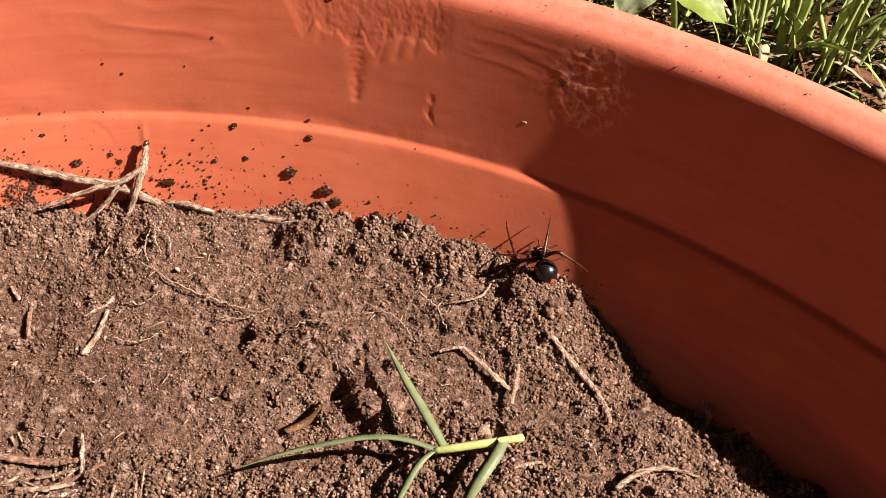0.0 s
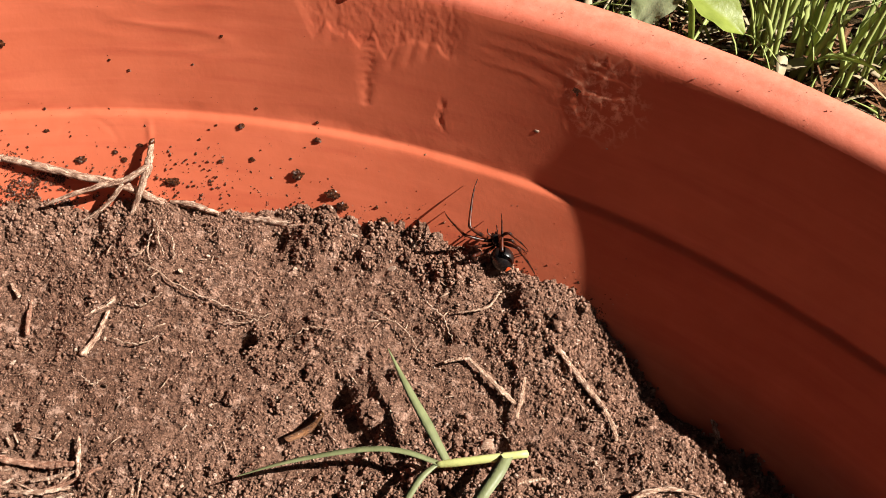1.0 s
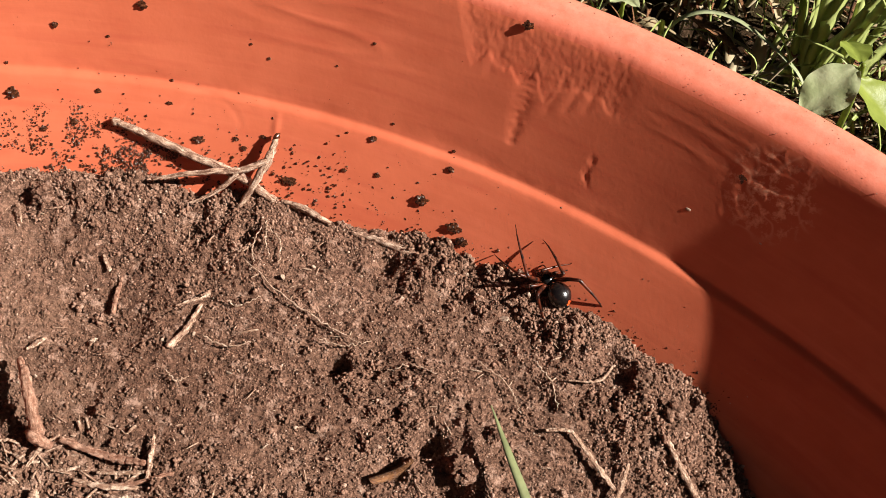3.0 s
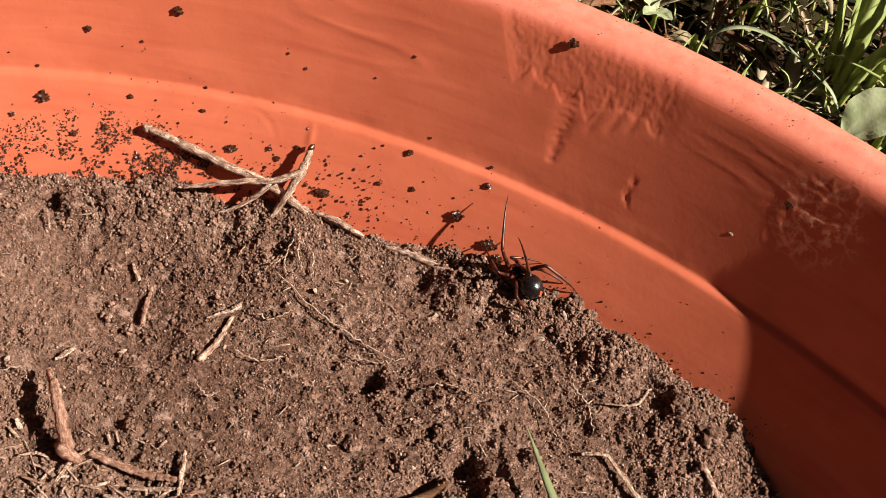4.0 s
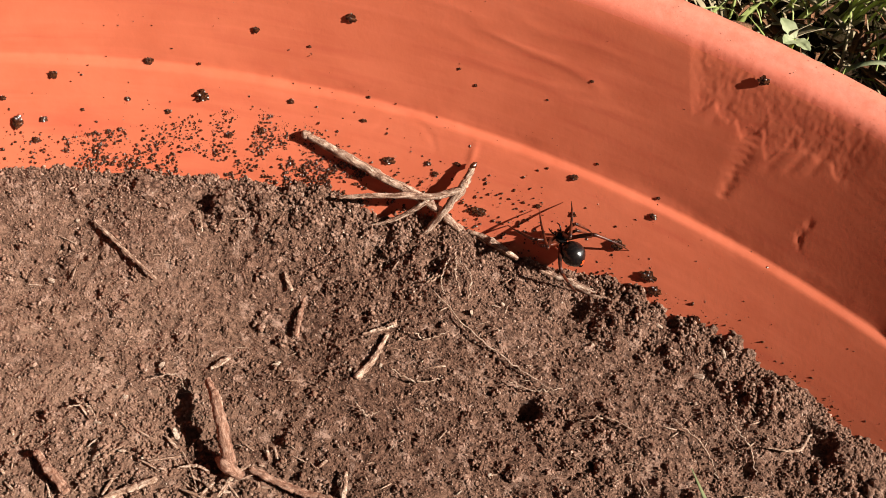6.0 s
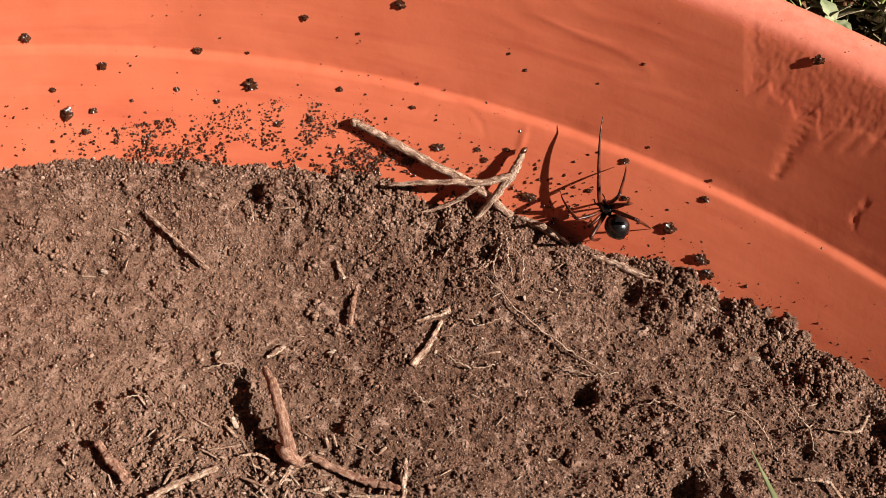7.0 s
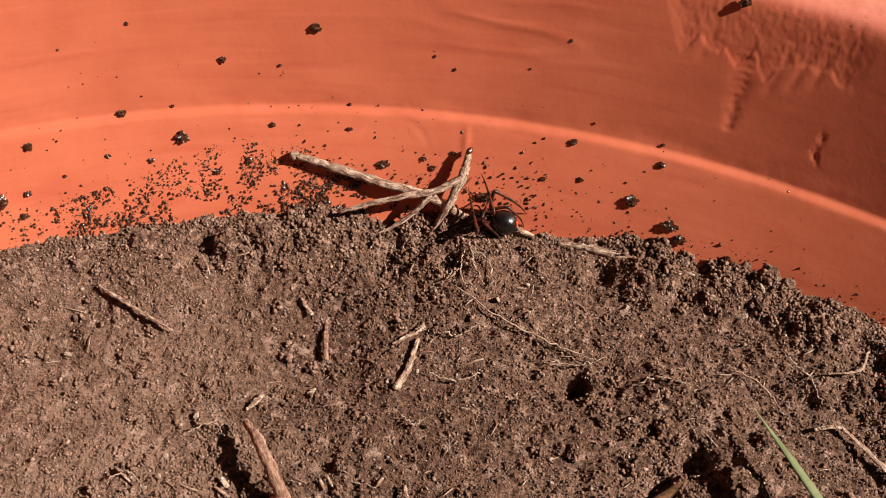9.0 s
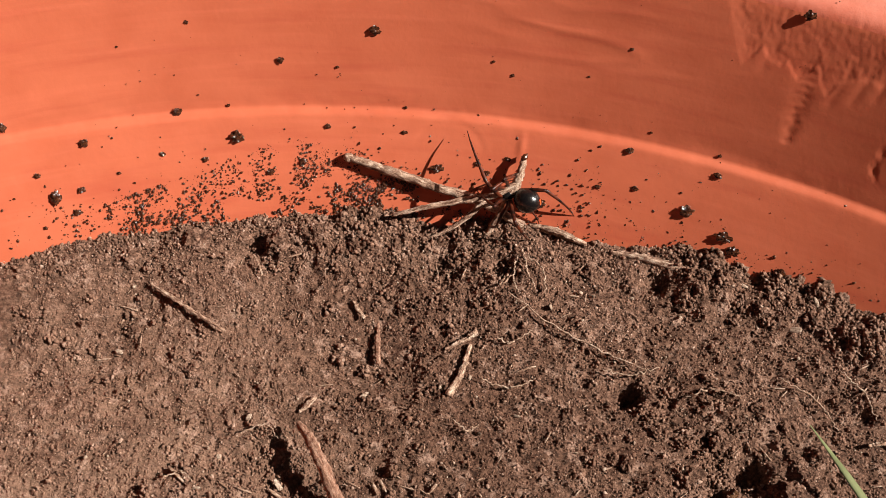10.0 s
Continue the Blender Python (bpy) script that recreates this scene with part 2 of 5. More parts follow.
def grid_ob(name, P, keep, mat):
    """A sheet from an array of points, rows by columns; keep says which cells have a face."""
    n, m = P.shape[:2]
    idx = np.arange(n * m).reshape(n, m)
    q = np.stack([idx[:-1, :-1], idx[:-1, 1:], idx[1:, 1:], idx[1:, :-1]], -1)[keep]
    used = np.unique(q)
    remap = np.zeros(n * m, dtype=np.int64)
    remap[used] = np.arange(len(used))
    q = remap[q]
    v = P.reshape(-1, 3)[used]
    me = bpy.data.meshes.new(name)
    me.vertices.add(len(v))
    me.vertices.foreach_set("co", v.astype(np.float32).ravel())
    me.loops.add(q.size)
    me.loops.foreach_set("vertex_index", q.astype(np.int32).ravel())
    me.polygons.add(len(q))
    me.polygons.foreach_set("loop_start", np.arange(0, q.size, 4, dtype=np.int32))
    me.update(calc_edges=True)
    me.validate()
    me.shade_smooth()
    me.materials.append(mat)
    return new(name, me)


def spline(pts, n):
    """n points on a smooth curve through pts."""
    P = np.array(pts, float)
    if len(P) == 2:
        P = np.array([P[0], (P[0] + P[1]) / 2, P[1]])
    Q = np.vstack([2 * P[0] - P[1], P, 2 * P[-1] - P[-2]])
    out = []
    for u in np.linspace(0, len(P) - 1, n):
        i = min(int(u), len(P) - 2)
        f = u - i
        a, b_, c_, d = Q[i:i + 4]
        out.append(0.5 * (2 * b_ + (c_ - a) * f + (2 * a - 5 * b_ + 4 * c_ - d) * f * f + (3 * b_ - a - 3 * c_ + d) * f ** 3))
    return np.array(out)


def tube(pts, radii, n=16, ring=8, rough=0.12, seed=0, wobble=0.0, flat=1.0):
    """Vertices and faces of an uneven round stick along pts."""
    rng = np.random.default_rng(seed)
    C = spline(pts, n)
    if wobble:
        C[1:-1] += rng.normal(0, wobble, (n - 2, 3))
    R = np.interp(np.linspace(0, 1, n), np.linspace(0, 1, len(radii)), radii)
    T = np.gradient(C, axis=0)
    T /= np.linalg.norm(T, axis=1)[:, None] + 1e-12
    ref = np.array([0.1, 0.2, 1.0]) if abs(T[0, 2]) < 0.9 else np.array([1.0, 0.1, 0])
    V, F = [], []
    flute = rng.uniform(-1, 1, ring)          # ridges that run along the stick
    for i in range(n):
        a = np.cross(T[i], ref)
        a /= np.linalg.norm(a)
        b_ = np.cross(T[i], a) * flat
        flute = flute * 0.90 + rng.uniform(-1, 1, ring) * 0.25
        for k in range(ring):
            w = 2 * math.pi * k / ring
            r = R[i] * (1 + rough * (flute[k] + rng.uniform(-0.2, 0.2)))
            out = a * math.cos(w) + b_ * math.sin(w)
            if rough > 0.13:                  # knobs and flaking bark
                p = Vector(C[i] + out * R[i])
                r *= 1 + 0.24 * noise.noise(p * 450) + 0.22 * noise.noise(p * 1700 + Vector((seed, 0, 0)))
            V.append(C[i] + r * out)
    for i in range(n - 1):
        for k in range(ring):
            F.append((i * ring + k, i * ring + (k + 1) % ring, (i + 1) * ring + (k + 1) % ring, (i + 1) * ring + k))
    V.append(C[0] - T[0] * R[0] * 0.4)
    V.append(C[-1] + T[-1] * R[-1] * 0.4)
    e = n * ring
    for k in range(ring):
        F.append((k, e, (k + 1) % ring))
        F.append(((n - 1) * ring + k, (n - 1) * ring + (k + 1) % ring, e + 1))
    return V, F


def ribbon(pts, widths, n=12, fold=0.25, side=(0, 0, 1), twist=0.0):
    """A leaf blade along pts, folded along its midrib, with a little thickness."""
    C = spline(pts, n)
    W = np.interp(np.linspace(0, 1, n), np.linspace(0, 1, len(widths)), widths)
    T = np.gradient(C, axis=0)
    T /= np.linalg.norm(T, axis=1)[:, None] + 1e-12
    V, F = [], []
    for i in range(n):
        a = np.cross(T[i], np.array(side, float))
        a /= np.linalg.norm(a) + 1e-9
        u = np.cross(a, T[i])
        w = twist * i / n
        a, u = a * math.cos(w) + u * math.sin(w), u * math.cos(w) - a * math.sin(w)
        h = W[i] / 2
        th = 0.00022
        V += [C[i] - a * h + u * fold * h, C[i], C[i] + a * h + u * fold * h, C[i] - u * th - a * h * 0.1, ]
    for i in range(n - 1):
        p, q = i * 4, i * 4 + 4
        F += [(p, p + 1, q + 1, q), (p + 1, p + 2, q + 2, q + 1), (p + 2, p + 3, q + 3, q + 2), (p + 3, p, q, q + 3)]
    return V, F


def join(parts):
    V, F = [], []
    for v, f in parts:
        o = len(V)
        V += list(v)
        F += [tuple(i + o for i in face) for face in f]
    return V, F


def ico(sub):
    bm = bmesh.new()
    bmesh.ops.create_icosphere(bm, subdivisions=sub, radius=1.0)
    V = np.array([x.co[:] for x in bm.verts])
    F = np.array([[x.index for x in f.verts] for f in bm.faces])
    bm.free()
    return V, F


ICO1, ICO2, ICO3, ICO4 = ico(1), ico(2), ico(3), ico(4)


def lump(center, size, rng, base=ICO1, rough=0.28):
    """One uneven crumb."""
    V, F = base
    k = rng.normal(0, 1, (3, 3))
    d = 1 + rough * np.sin(V @ k.T * 2.2 + rng.uniform(0, 6, 3)).sum(1) / 1.8
    s = np.array(size) if np.ndim(size) else size * rng.uniform(0.75, 1.25, 3)
    q, _ = np.linalg.qr(rng.normal(0, 1, (3, 3)))
    return (V * d[:, None] * s) @ q + np.array(center), F


def lumps_ob(name, items, mat, parent=None, smooth=False, label=""):
    """Many crumbs joined into one mesh, quickly."""
    vs, fs, o = [], [], 0
    for v, f in items:
        vs.append(v)
        fs.append(f + o)
        o += len(v)
    v, f = np.vstack(vs), np.vstack(fs)
    me = bpy.data.meshes.new(name)
    me.vertices.add(len(v))
    me.vertices.foreach_set("co", v.astype(np.float32).ravel())
    me.loops.add(f.size)
    me.loops.foreach_set("vertex_index", f.astype(np.int32).ravel())
    me.polygons.add(len(f))
    me.polygons.foreach_set("loop_start", np.arange(0, f.size, 3, dtype=np.int32))
    me.update(calc_edges=True)
    if smooth:
        me.shade_smooth()
    me.materials.append(mat)
    ob = new(name, me)
    if parent is not None:
        ob.parent = parent
    if label:
        ob["label"] = label
    return ob


def strew(name, P, S, mat, seed, base=None, rough=0.42, kinds=48):
    """Many small angular grains at the points P, of half size S, in one mesh."""
    rng = np.random.default_rng(seed)
    bv, bf = base if base else ICO1
    protos = np.array([bv * rng.uniform(1 - rough, 1 + 0.75 * rough, (len(bv), 1)) * rng.uniform((0.90, 0.75, 0.55), (1.40, 1.15, 0.95)) for _ in range(kinds)])
    n = len(P)
    q = rng.normal(0, 1, (n, 4))
    q /= np.linalg.norm(q, axis=1)[:, None]
    w, x, y, z = q.T
    R = np.stack([1 - 2 * (y * y + z * z), 2 * (x * y - w * z), 2 * (x * z + w * y), 2 * (x * y + w * z), 1 - 2 * (x * x + z * z), 2 * (y * z - w * x),
                  2 * (x * z - w * y), 2 * (y * z + w * x), 1 - 2 * (x * x + y * y)], -1).reshape(n, 3, 3)
    V = np.einsum("nij,nkj->nki", R, protos[rng.integers(0, kinds, n)]) * np.asarray(S)[:, None, None] + np.asarray(P)[:, None, :]
    F = bf[None] + (np.arange(n) * len(bv))[:, None, None]
    return lumps_ob(name, [(V.reshape(-1, 3), F.reshape(-1, 3))], mat)


# smooth and crumbly noise on arrays
def lattice(ix, iy, seed):
    h = (ix.astype(np.int64) * 374761393 + iy.astype(np.int64) * 668265263 + seed * 1442695041) & 0xFFFFFFFF
    h = ((h ^ (h >> 13)) * 1274126177) & 0xFFFFFFFF
    h = ((h ^ (h >> 16)) * 2246822519) & 0xFFFFFFFF
    return ((h ^ (h >> 15)) & 0xFFFFFF) / float(0x1000000)


def value_noise(x, y, seed):
    ix, iy = np.floor(x), np.floor(y)
    fx, fy = x - ix, y - iy
    fx, fy = fx * fx * (3 - 2 * fx), fy * fy * (3 - 2 * fy)
    ix, iy = ix.astype(np.int64), iy.astype(np.int64)
    a, b_, c_, d = (lattice(ix + i, iy + j, seed) for j in (0, 1) for i in (0, 1))
    return (a * (1 - fx) + b_ * fx) * (1 - fy) + (c_ * (1 - fx) + d * fx) * fy - 0.5


def fbm(x, y, seed, octaves=4):
    s, a = 0, 1.0
    for o in range(octaves):
        s = s + a * value_noise(x * 2 ** o, y * 2 ** o, seed + o)
        a *= 0.5
    return s


def billow(x, y, seed, octaves=4):
    """Cauliflower-like heights: round tops with sharp creases between."""
    s, a = 0, 1.0
    for o in range(octaves):
        s = s + a * 2 * np.abs(value_noise(x * 2 ** o + 0.37 * o, y * 2 ** o, seed + o))
        a *= 0.55
    return s


def crumbs(x, y, cell, seed, fill=0.8):
    """Height of round crumbs of about one cell's size strewn over the plane."""
    u, w = x / cell + 0.95 * fbm(x / cell * 1.6, y / cell * 1.6, seed + 3, 3), y / cell + 0.95 * fbm(x / cell * 1.6, y / cell * 1.6, seed + 5, 3)
    ix, iy = np.floor(u).astype(np.int64), np.floor(w).astype(np.int64)
    best = np.zeros_like(u)
    for j in (-1, 0, 1):
        for i in (-1, 0, 1):
            cx, cy = ix + i, iy + j
            px, py = cx + lattice(cx, cy, seed), cy + lattice(cx, cy, seed + 7)
            r = (0.30 + 0.42 * lattice(cx, cy, seed + 13)) * (lattice(cx, cy, seed + 19) < fill)
            st = 0.75 + 0.5 * lattice(cx, cy, seed + 23)
            d2 = ((u - px) * st) ** 2 + ((w - py) / st) ** 2
            best = np.maximum(best, np.minimum(np.sqrt(np.maximum(r * r - d2, 0)), 0.50 * r) * (0.7 + 0.6 * lattice(cx, cy, seed + 29)))
    return best * cell


def blocks(x, y, cell, seed):
    """Flat-topped crumbs of uneven height with cracks between them, 0 to 1."""
    u = x / cell + 0.8 * fbm(x / cell * 1.7, y / cell * 1.7, seed + 3, 3)
    w = y / cell + 0.8 * fbm(x / cell * 1.7, y / cell * 1.7, seed + 5, 3)
    ix, iy = np.floor(u).astype(np.int64), np.floor(w).astype(np.int64)
    f1, f2, top = np.full(u.shape, 9.0), np.full(u.shape, 9.0), np.zeros(u.shape)
    for j in (-1, 0, 1):
        for i in (-1, 0, 1):
            cx, cy = ix + i, iy + j
            d = np.hypot(u - cx - lattice(cx, cy, seed), w - cy - lattice(cx, cy, seed + 7))
            nearer = d < f1
            f2 = np.where(nearer, f1, np.minimum(f2, d))
            top = np.where(nearer, lattice(cx, cy, seed + 11), top)
            f1 = np.where(nearer, d, f1)
    return np.minimum((f2 - f1) / 0.22, 1) ** 0.7 * (0.35 + 0.65 * top)


# ---------------------------------------------------------------- the pot
WALL = [(-0.075, 0.2620), (-0.02, 0.3035), (0.0194, 0.3328), (0.0212, 0.33445), (0.056, 0.3540)]
RIM = [(0.0600, 0.3562), (0.0622, 0.3577), (0.0638, 0.3596), (0.0647, 0.3619), (0.0653, 0.3644), (0.0655, 0.3667), (0.0651, 0.3688), (0.0640, 0.3704), (0.0615, 0.3713), (0.054, 0.3710),
       (0.050, 0.3690), (0.02, 0.3500), (-0.09, 0.2780)]
_z = np.linspace(-0.075, 0.0655, 560)
_r = np.interp(_z, [p[0] for p in WALL + RIM[:6]], [p[1] for p in WALL + RIM[:6]])
_k = np.exp(-(np.arange(-14, 15) * 0.00025 / 0.0014) ** 2)
_r = np.convolve(np.pad(_r, 14, mode="reflect", reflect_type="odd"), _k / _k.sum(), "valid")


def stand(r, z):
    """The wall steps back at a moulded ledge and stands steeper above it: radius and height."""
    q = np.interp(z, [0.0197, 0.0215, 0.0655], [0.0, 0.0008, -0.0018])
    return np.asarray(r) + q, np.asarray(z) - 0.95 * q


def on_wall(deg, z, lift=0.0):
    """A point of the inner wall by bearing and height, lifted off it by so many metres."""
    a = radians(deg)
    r, z = stand(np.interp(z, _z, _r), z)
    r = float(r) - 0.84 * lift
    return np.array([r * math.cos(a), r * math.sin(a), float(z) + 0.54 * lift])


def gauss(a, w):
    return np.exp(-(a / w) ** 2)


def wall_relief(deg, z):
    """The moulding's ripples, runs and scars, in metres towards the inside."""
    s = np.radians(deg) * 0.345
    d = (0.00012 * fbm(s / 0.045, z / 0.009, 3, 3) + 0.00035 * fbm(s / 0.09 + z / 0.05, z / 0.03, 9, 2)) * np.clip((deg - 62) / 14, 0.12, 1)
    # rough patch under the rim with a run hanging from it
    edge = 0.0475 + 0.006 * fbm(s / 0.005, z * 0 + 2.0, 21, 3)
    patch = np.clip((z - edge) / 0.0012, 0, 1) * np.clip((deg - 69.0) / 1.0, 0, 1) * np.clip((78.6 - deg - (0.062 - z) * 90) / 0.5, 0, 1) * np.clip((0.0645 - z) / 0.003, 0, 1)
    d = d - patch * (0.00020 + 0.00012 * fbm(s / 0.0011, z / 0.0011, 31, 2))
    w = 0.0012 + 0.0024 * np.clip((z - 0.030) / 0.018, 0, 1)
    run = gauss(s - math.radians(74.0) * 0.345 - (z - 0.03) * 0.03, w) * np.clip((z - 0.0298) / 0.001, 0, 1) * np.clip((0.0525 - z) / 0.004, 0, 1)
    d = d - run * (0.00026 + 0.00016 * fbm(s / 0.0022, z / 0.0016, 27, 2) + 0.00005 * np.sin(z / 0.0019 * 6.28 + s * 900 + 5 * fbm(s / 0.003, z / 0.003, 25, 2)))
    for c0, h0, h1, ww in ((76.2, 0.0445, 0.052, 0.0014), (72.9, 0.0405, 0.051, 0.0013), (72.0, 0.0425, 0.051, 0.0012), (71.1, 0.0450, 0.051, 0.0012)):
        d = d - 0.00011 * gauss(s - math.radians(c0) * 0.345 + 0.25 * (z - h0), ww) * np.clip((z - h0) / 0.002, 0, 1) * np.clip((h1 + 0.004 - z) / 0.004, 0, 1)
    # short upright scar
    d = d - 0.00026 * (0.6 + 1.6 * fbm(s / 0.0014, z / 0.0016, 85, 2)) * np.clip(1.0 - np.abs((s - math.radians(69.75) * 0.345 - 0.0034 * fbm(z / 0.003, z * 0, 83, 3)) / 0.0015), 0, 1) * np.clip((z - 0.0275) / 0.002, 0, 1) * np.clip((0.037 - z) / 0.001, 0, 1) * 1.0
    # scribbled swirl near the shaded side
    ring = np.hypot((deg - 61.6) * 0.006, z - 0.0495)
    d = d + 0.00007 * gauss(ring - 0.0105 - 0.0015 * fbm(s / 0.004, z / 0.004, 41, 2), 0.0012) * (z < 0.052)
    d = d + 0.00018 * gauss(fbm(s / 0.005, z / 0.0035, 51, 2), 0.14) * gauss(ring, 0.0095)
    # faint arched line low on the wall
    arc = np.hypot((deg - 90.1) * 0.006 * 0.8, (z - 0.0105) * 1.0)
    d = d - 0.00010 * gauss(arc - 0.0088, 0.0008) * np.clip((z - 0.012) / 0.004, 0, 1) * (deg < 92.2)
    d = d + 0.0003 * gauss(s - math.radians(86.4) * 0.345, 0.0012) * gauss(z - 0.0155, 0.003)
    # dents along the moulded ridge
    d = d + (0.00045 * fbm(s / 0.022, z / 0.010, 87, 3) + 0.00008 * fbm(s / 0.004, z / 0.004, 89, 2)) * gauss(z - 0.0215, 0.0035) * np.clip((deg - 60) / 4, 0, 1)
    # brushed wrinkles below the rim
    d = d + 0.00008 * gauss(fbm(s / 0.02, z / 0.0028, 61, 2), 0.25) * np.clip((z - 0.044) / 0.004, 0, 1) * np.clip((0.060 - z) / 0.003, 0, 1) * np.clip((70 - deg) / 3, 0, 1) * np.clip((deg - 58) / 3, 0, 1)
    d = d + 0.00018 * gauss(fbm(s / 0.03, z / 0.006, 67, 2), 0.2) * gauss(z - 0.045, 0.010) * gauss(deg - 85, 6)
    return d


def build_pot():
    degs = np.concatenate([np.linspace(-235, 34, 300)[:-1], np.linspace(34, 50, 60)[:-1], np.linspace(50, 116, 980)[:-1], np.linspace(116, 125, 30)])
    zi = np.concatenate([np.linspace(-0.075, -0.012, 8)[:-1], np.linspace(-0.012, 0.0647, 152)])
    ri = np.interp(zi, _z, _r)
    lip_z, lip_r = [p[0] for p in RIM[4:]], [p[1] for p in RIM[4:]]
    prof_z = np.concatenate([zi, lip_z])
    prof_r = np.concatenate([ri, lip_r])
    D, Z = np.meshgrid(degs, prof_z)
    R = np.repeat(prof_r[:, None], len(degs), 1)
    inner = np.zeros_like(Z)
    inner[:len(zi)] = wall_relief(D[:len(zi)], Z[:len(zi)])
    side = np.clip((D - 48) / 3, 0, 1) * np.clip((118 - D) / 3, 0, 1)
    inner *= side
    lip = np.clip((np.arange(len(prof_z)) - len(zi) + 14) / 12, 0, 1)[:, None]
    s = np.radians(D) * 0.36
    rough = lip * (0.00018 * fbm(s / 0.004, Z / 0.004 + R / 0.004, 71, 3) + 0.0005 * fbm(s / 0.05, Z * 0, 77, 2))
    R, Z = stand(R, Z)
    R2 = R - 0.84 * inner + rough * 0.5
    Z2 = Z + 0.54 * inner + rough * 0.6
    a = np.radians(D)
    P = np.stack([R2 * np.cos(a), R2 * np.sin(a), Z2], -1)
    P[:, -1] = P[:, 0]
    root = tagged(new("plant_pot"), "large round orange plastic planter with a rolled rim, filled with soil", "plant pot")
    cut, low = int(np.argmin(np.abs(zi - 0.0612))), len(prof_z) - 4
    for name, rows in (("inner_wall", P[:cut + 1]), ("rim", P[cut:low + 1]), ("outer_wall", P[low:])):
        ob = grid_ob(name, rows, np.ones((rows.shape[0] - 1, rows.shape[1] - 1), bool), M_RIM if name == "rim" else M_POT)
        ob.parent = root
    n = 96
    V = [(0, 0, -0.088)] + [(0.285 * math.cos(2 * math.pi * k / n), 0.285 * math.sin(2 * math.pi * k / n), -0.088) for k in range(n)]
    V += [(0, 0, -0.0945)] + [(0.279 * math.cos(2 * math.pi * k / n), 0.279 * math.sin(2 * math.pi * k / n), -0.0945) for k in range(n)]
    F = [(0, 1 + k, 1 + (k + 1) % n) for k in range(n)] + [(n + 1, n + 2 + (k + 1) % n, n + 2 + k) for k in range(n)]
    F += [(1 + k, n + 2 + k, n + 2 + (k + 1) % n, 1 + (k + 1) % n) for k in range(n)]
    mesh_ob("pot_base", V, F, M_POT, root, False)


build_pot()

# ---------------------------------------------------------------- the soil in the pot
HOLES = [(0.0555, 0.2630, 0.0040, 0.0075), (0.0868, 0.2418, 0.0042, 0.0085), (0.0628, 0.2990, 0.0040, 0.0045), (0.0950, 0.2280, 0.0050, 0.0040), (0.0905, 0.3000, 0.004, 0.003),
         (0.1180, 0.2610, 0.003, 0.0030), (0.0000, 0.2985, 0.006, 0.0035), (0.0190, 0.2990, 0.004, 0.004), (0.1345, 0.2780, 0.004, 0.003), (-0.055, 0.2990, 0.006, 0.003), (0.078, 0.2330, 0.004, 0.004)]
MOUNDS = [(0.1500, 0.2690, 0.010, 0.0050), (0.1000, 0.2380, 0.010, 0.0035), (0.0880, 0.2560, 0.012, 0.0020), (0.1220, 0.2800, 0.012, 0.0020), (0.0250, 0.2960, 0.010, 0.0028),
          (-0.0350, 0.3030, 0.010, 0.0026), (-0.0600, 0.2950, 0.012, 0.0015), (0.0600, 0.3060, 0.008, 0.0010), (0.1750, 0.2420, 0.012, 0.0025), (0.1850, 0.2230, 0.012, 0.0025)]


def soil_base(x, y):
    r = np.hypot(x, y)
    h = -0.0095 + 0.042 * (x - 0.03) * np.clip(1.6 - r / 0.4, 0, 1)
    deg = np.degrees(np.arctan2(y, x))
    # drawn up to the wall in the middle, sunk to a gully on the shaded side
    up = np.clip((r - 0.282) / 0.025, 0, 1)
    target = np.interp(deg, [52, 60, 65, 76, 82, 88, 92, 96, 101, 110], [-0.0090, -0.0036, -0.0012, -0.0036, -0.0046, -0.0048, -0.0046, -0.0054, -0.0060, -0.0072])
    gully = 0.0085 * np.clip((r - 0.274) / 0.028, 0, 1) * np.clip((59 - deg) / 4, 0, 1)
    return h * (1 - up) + target * up - gully


def looseness(x, y):
    """Where the top of the soil is loose and lumpy (1) and where it is flat and damp (0)."""
    return np.clip(0.50 + 2.0 * fbm(x / 0.04, y / 0.04, 131, 3) * np.clip((x + 0.04) / 0.10, 0.3, 1) + 3.2 * (np.clip(x, -0.1, 0.2) - 0.05) + 0.22 * gauss(np.hypot(x, y) - 0.308, 0.012) - 0.40 * gauss(x + 0.02, 0.075) * gauss(y - 0.265, 0.035), 0.08, 1.0)


def soil_height(x, y, fine=True):
    h = soil_base(x, y)
    for cx, cy, w, dp in HOLES:
        h = h - dp * np.exp(-(((x - cx) ** 2 + (y - cy) ** 2) / w ** 2) ** 1.6)
    for cx, cy, w, dp in MOUNDS:
        h = h + dp * np.exp(-((x - cx) ** 2 + (y - cy) ** 2) / w ** 2)
    h = h + 0.0044 * fbm(x / 0.022, y / 0.022, 101, 4) * np.clip(0.8 + 2.0 * (x + 0.02), 0.5, 1.1)
    if fine:
        k = looseness(x, y)
        h = h + k * (0.50 * crumbs(x, y, 0.0085, 201, 0.55) + 0.35 * crumbs(x, y, 0.0044, 211, 0.65))
        h = h + (0.25 + 0.75 * k) * (0.0018 * (billow(x / 0.0058, y / 0.0058, 261, 3) - 0.5) + 0.0016 * blocks(x, y, 0.0060, 301) + 0.0014 * blocks(x, y, 0.0030, 331) - 0.0012)
        h = h + (0.6 + 0.4 * k) * 0.0011 * fbm(x / 0.0022, y / 0.0022, 241, 3)
    return h


def soil_at(x, y):
    return float(soil_height(np.array([x]), np.array([y]))[0])


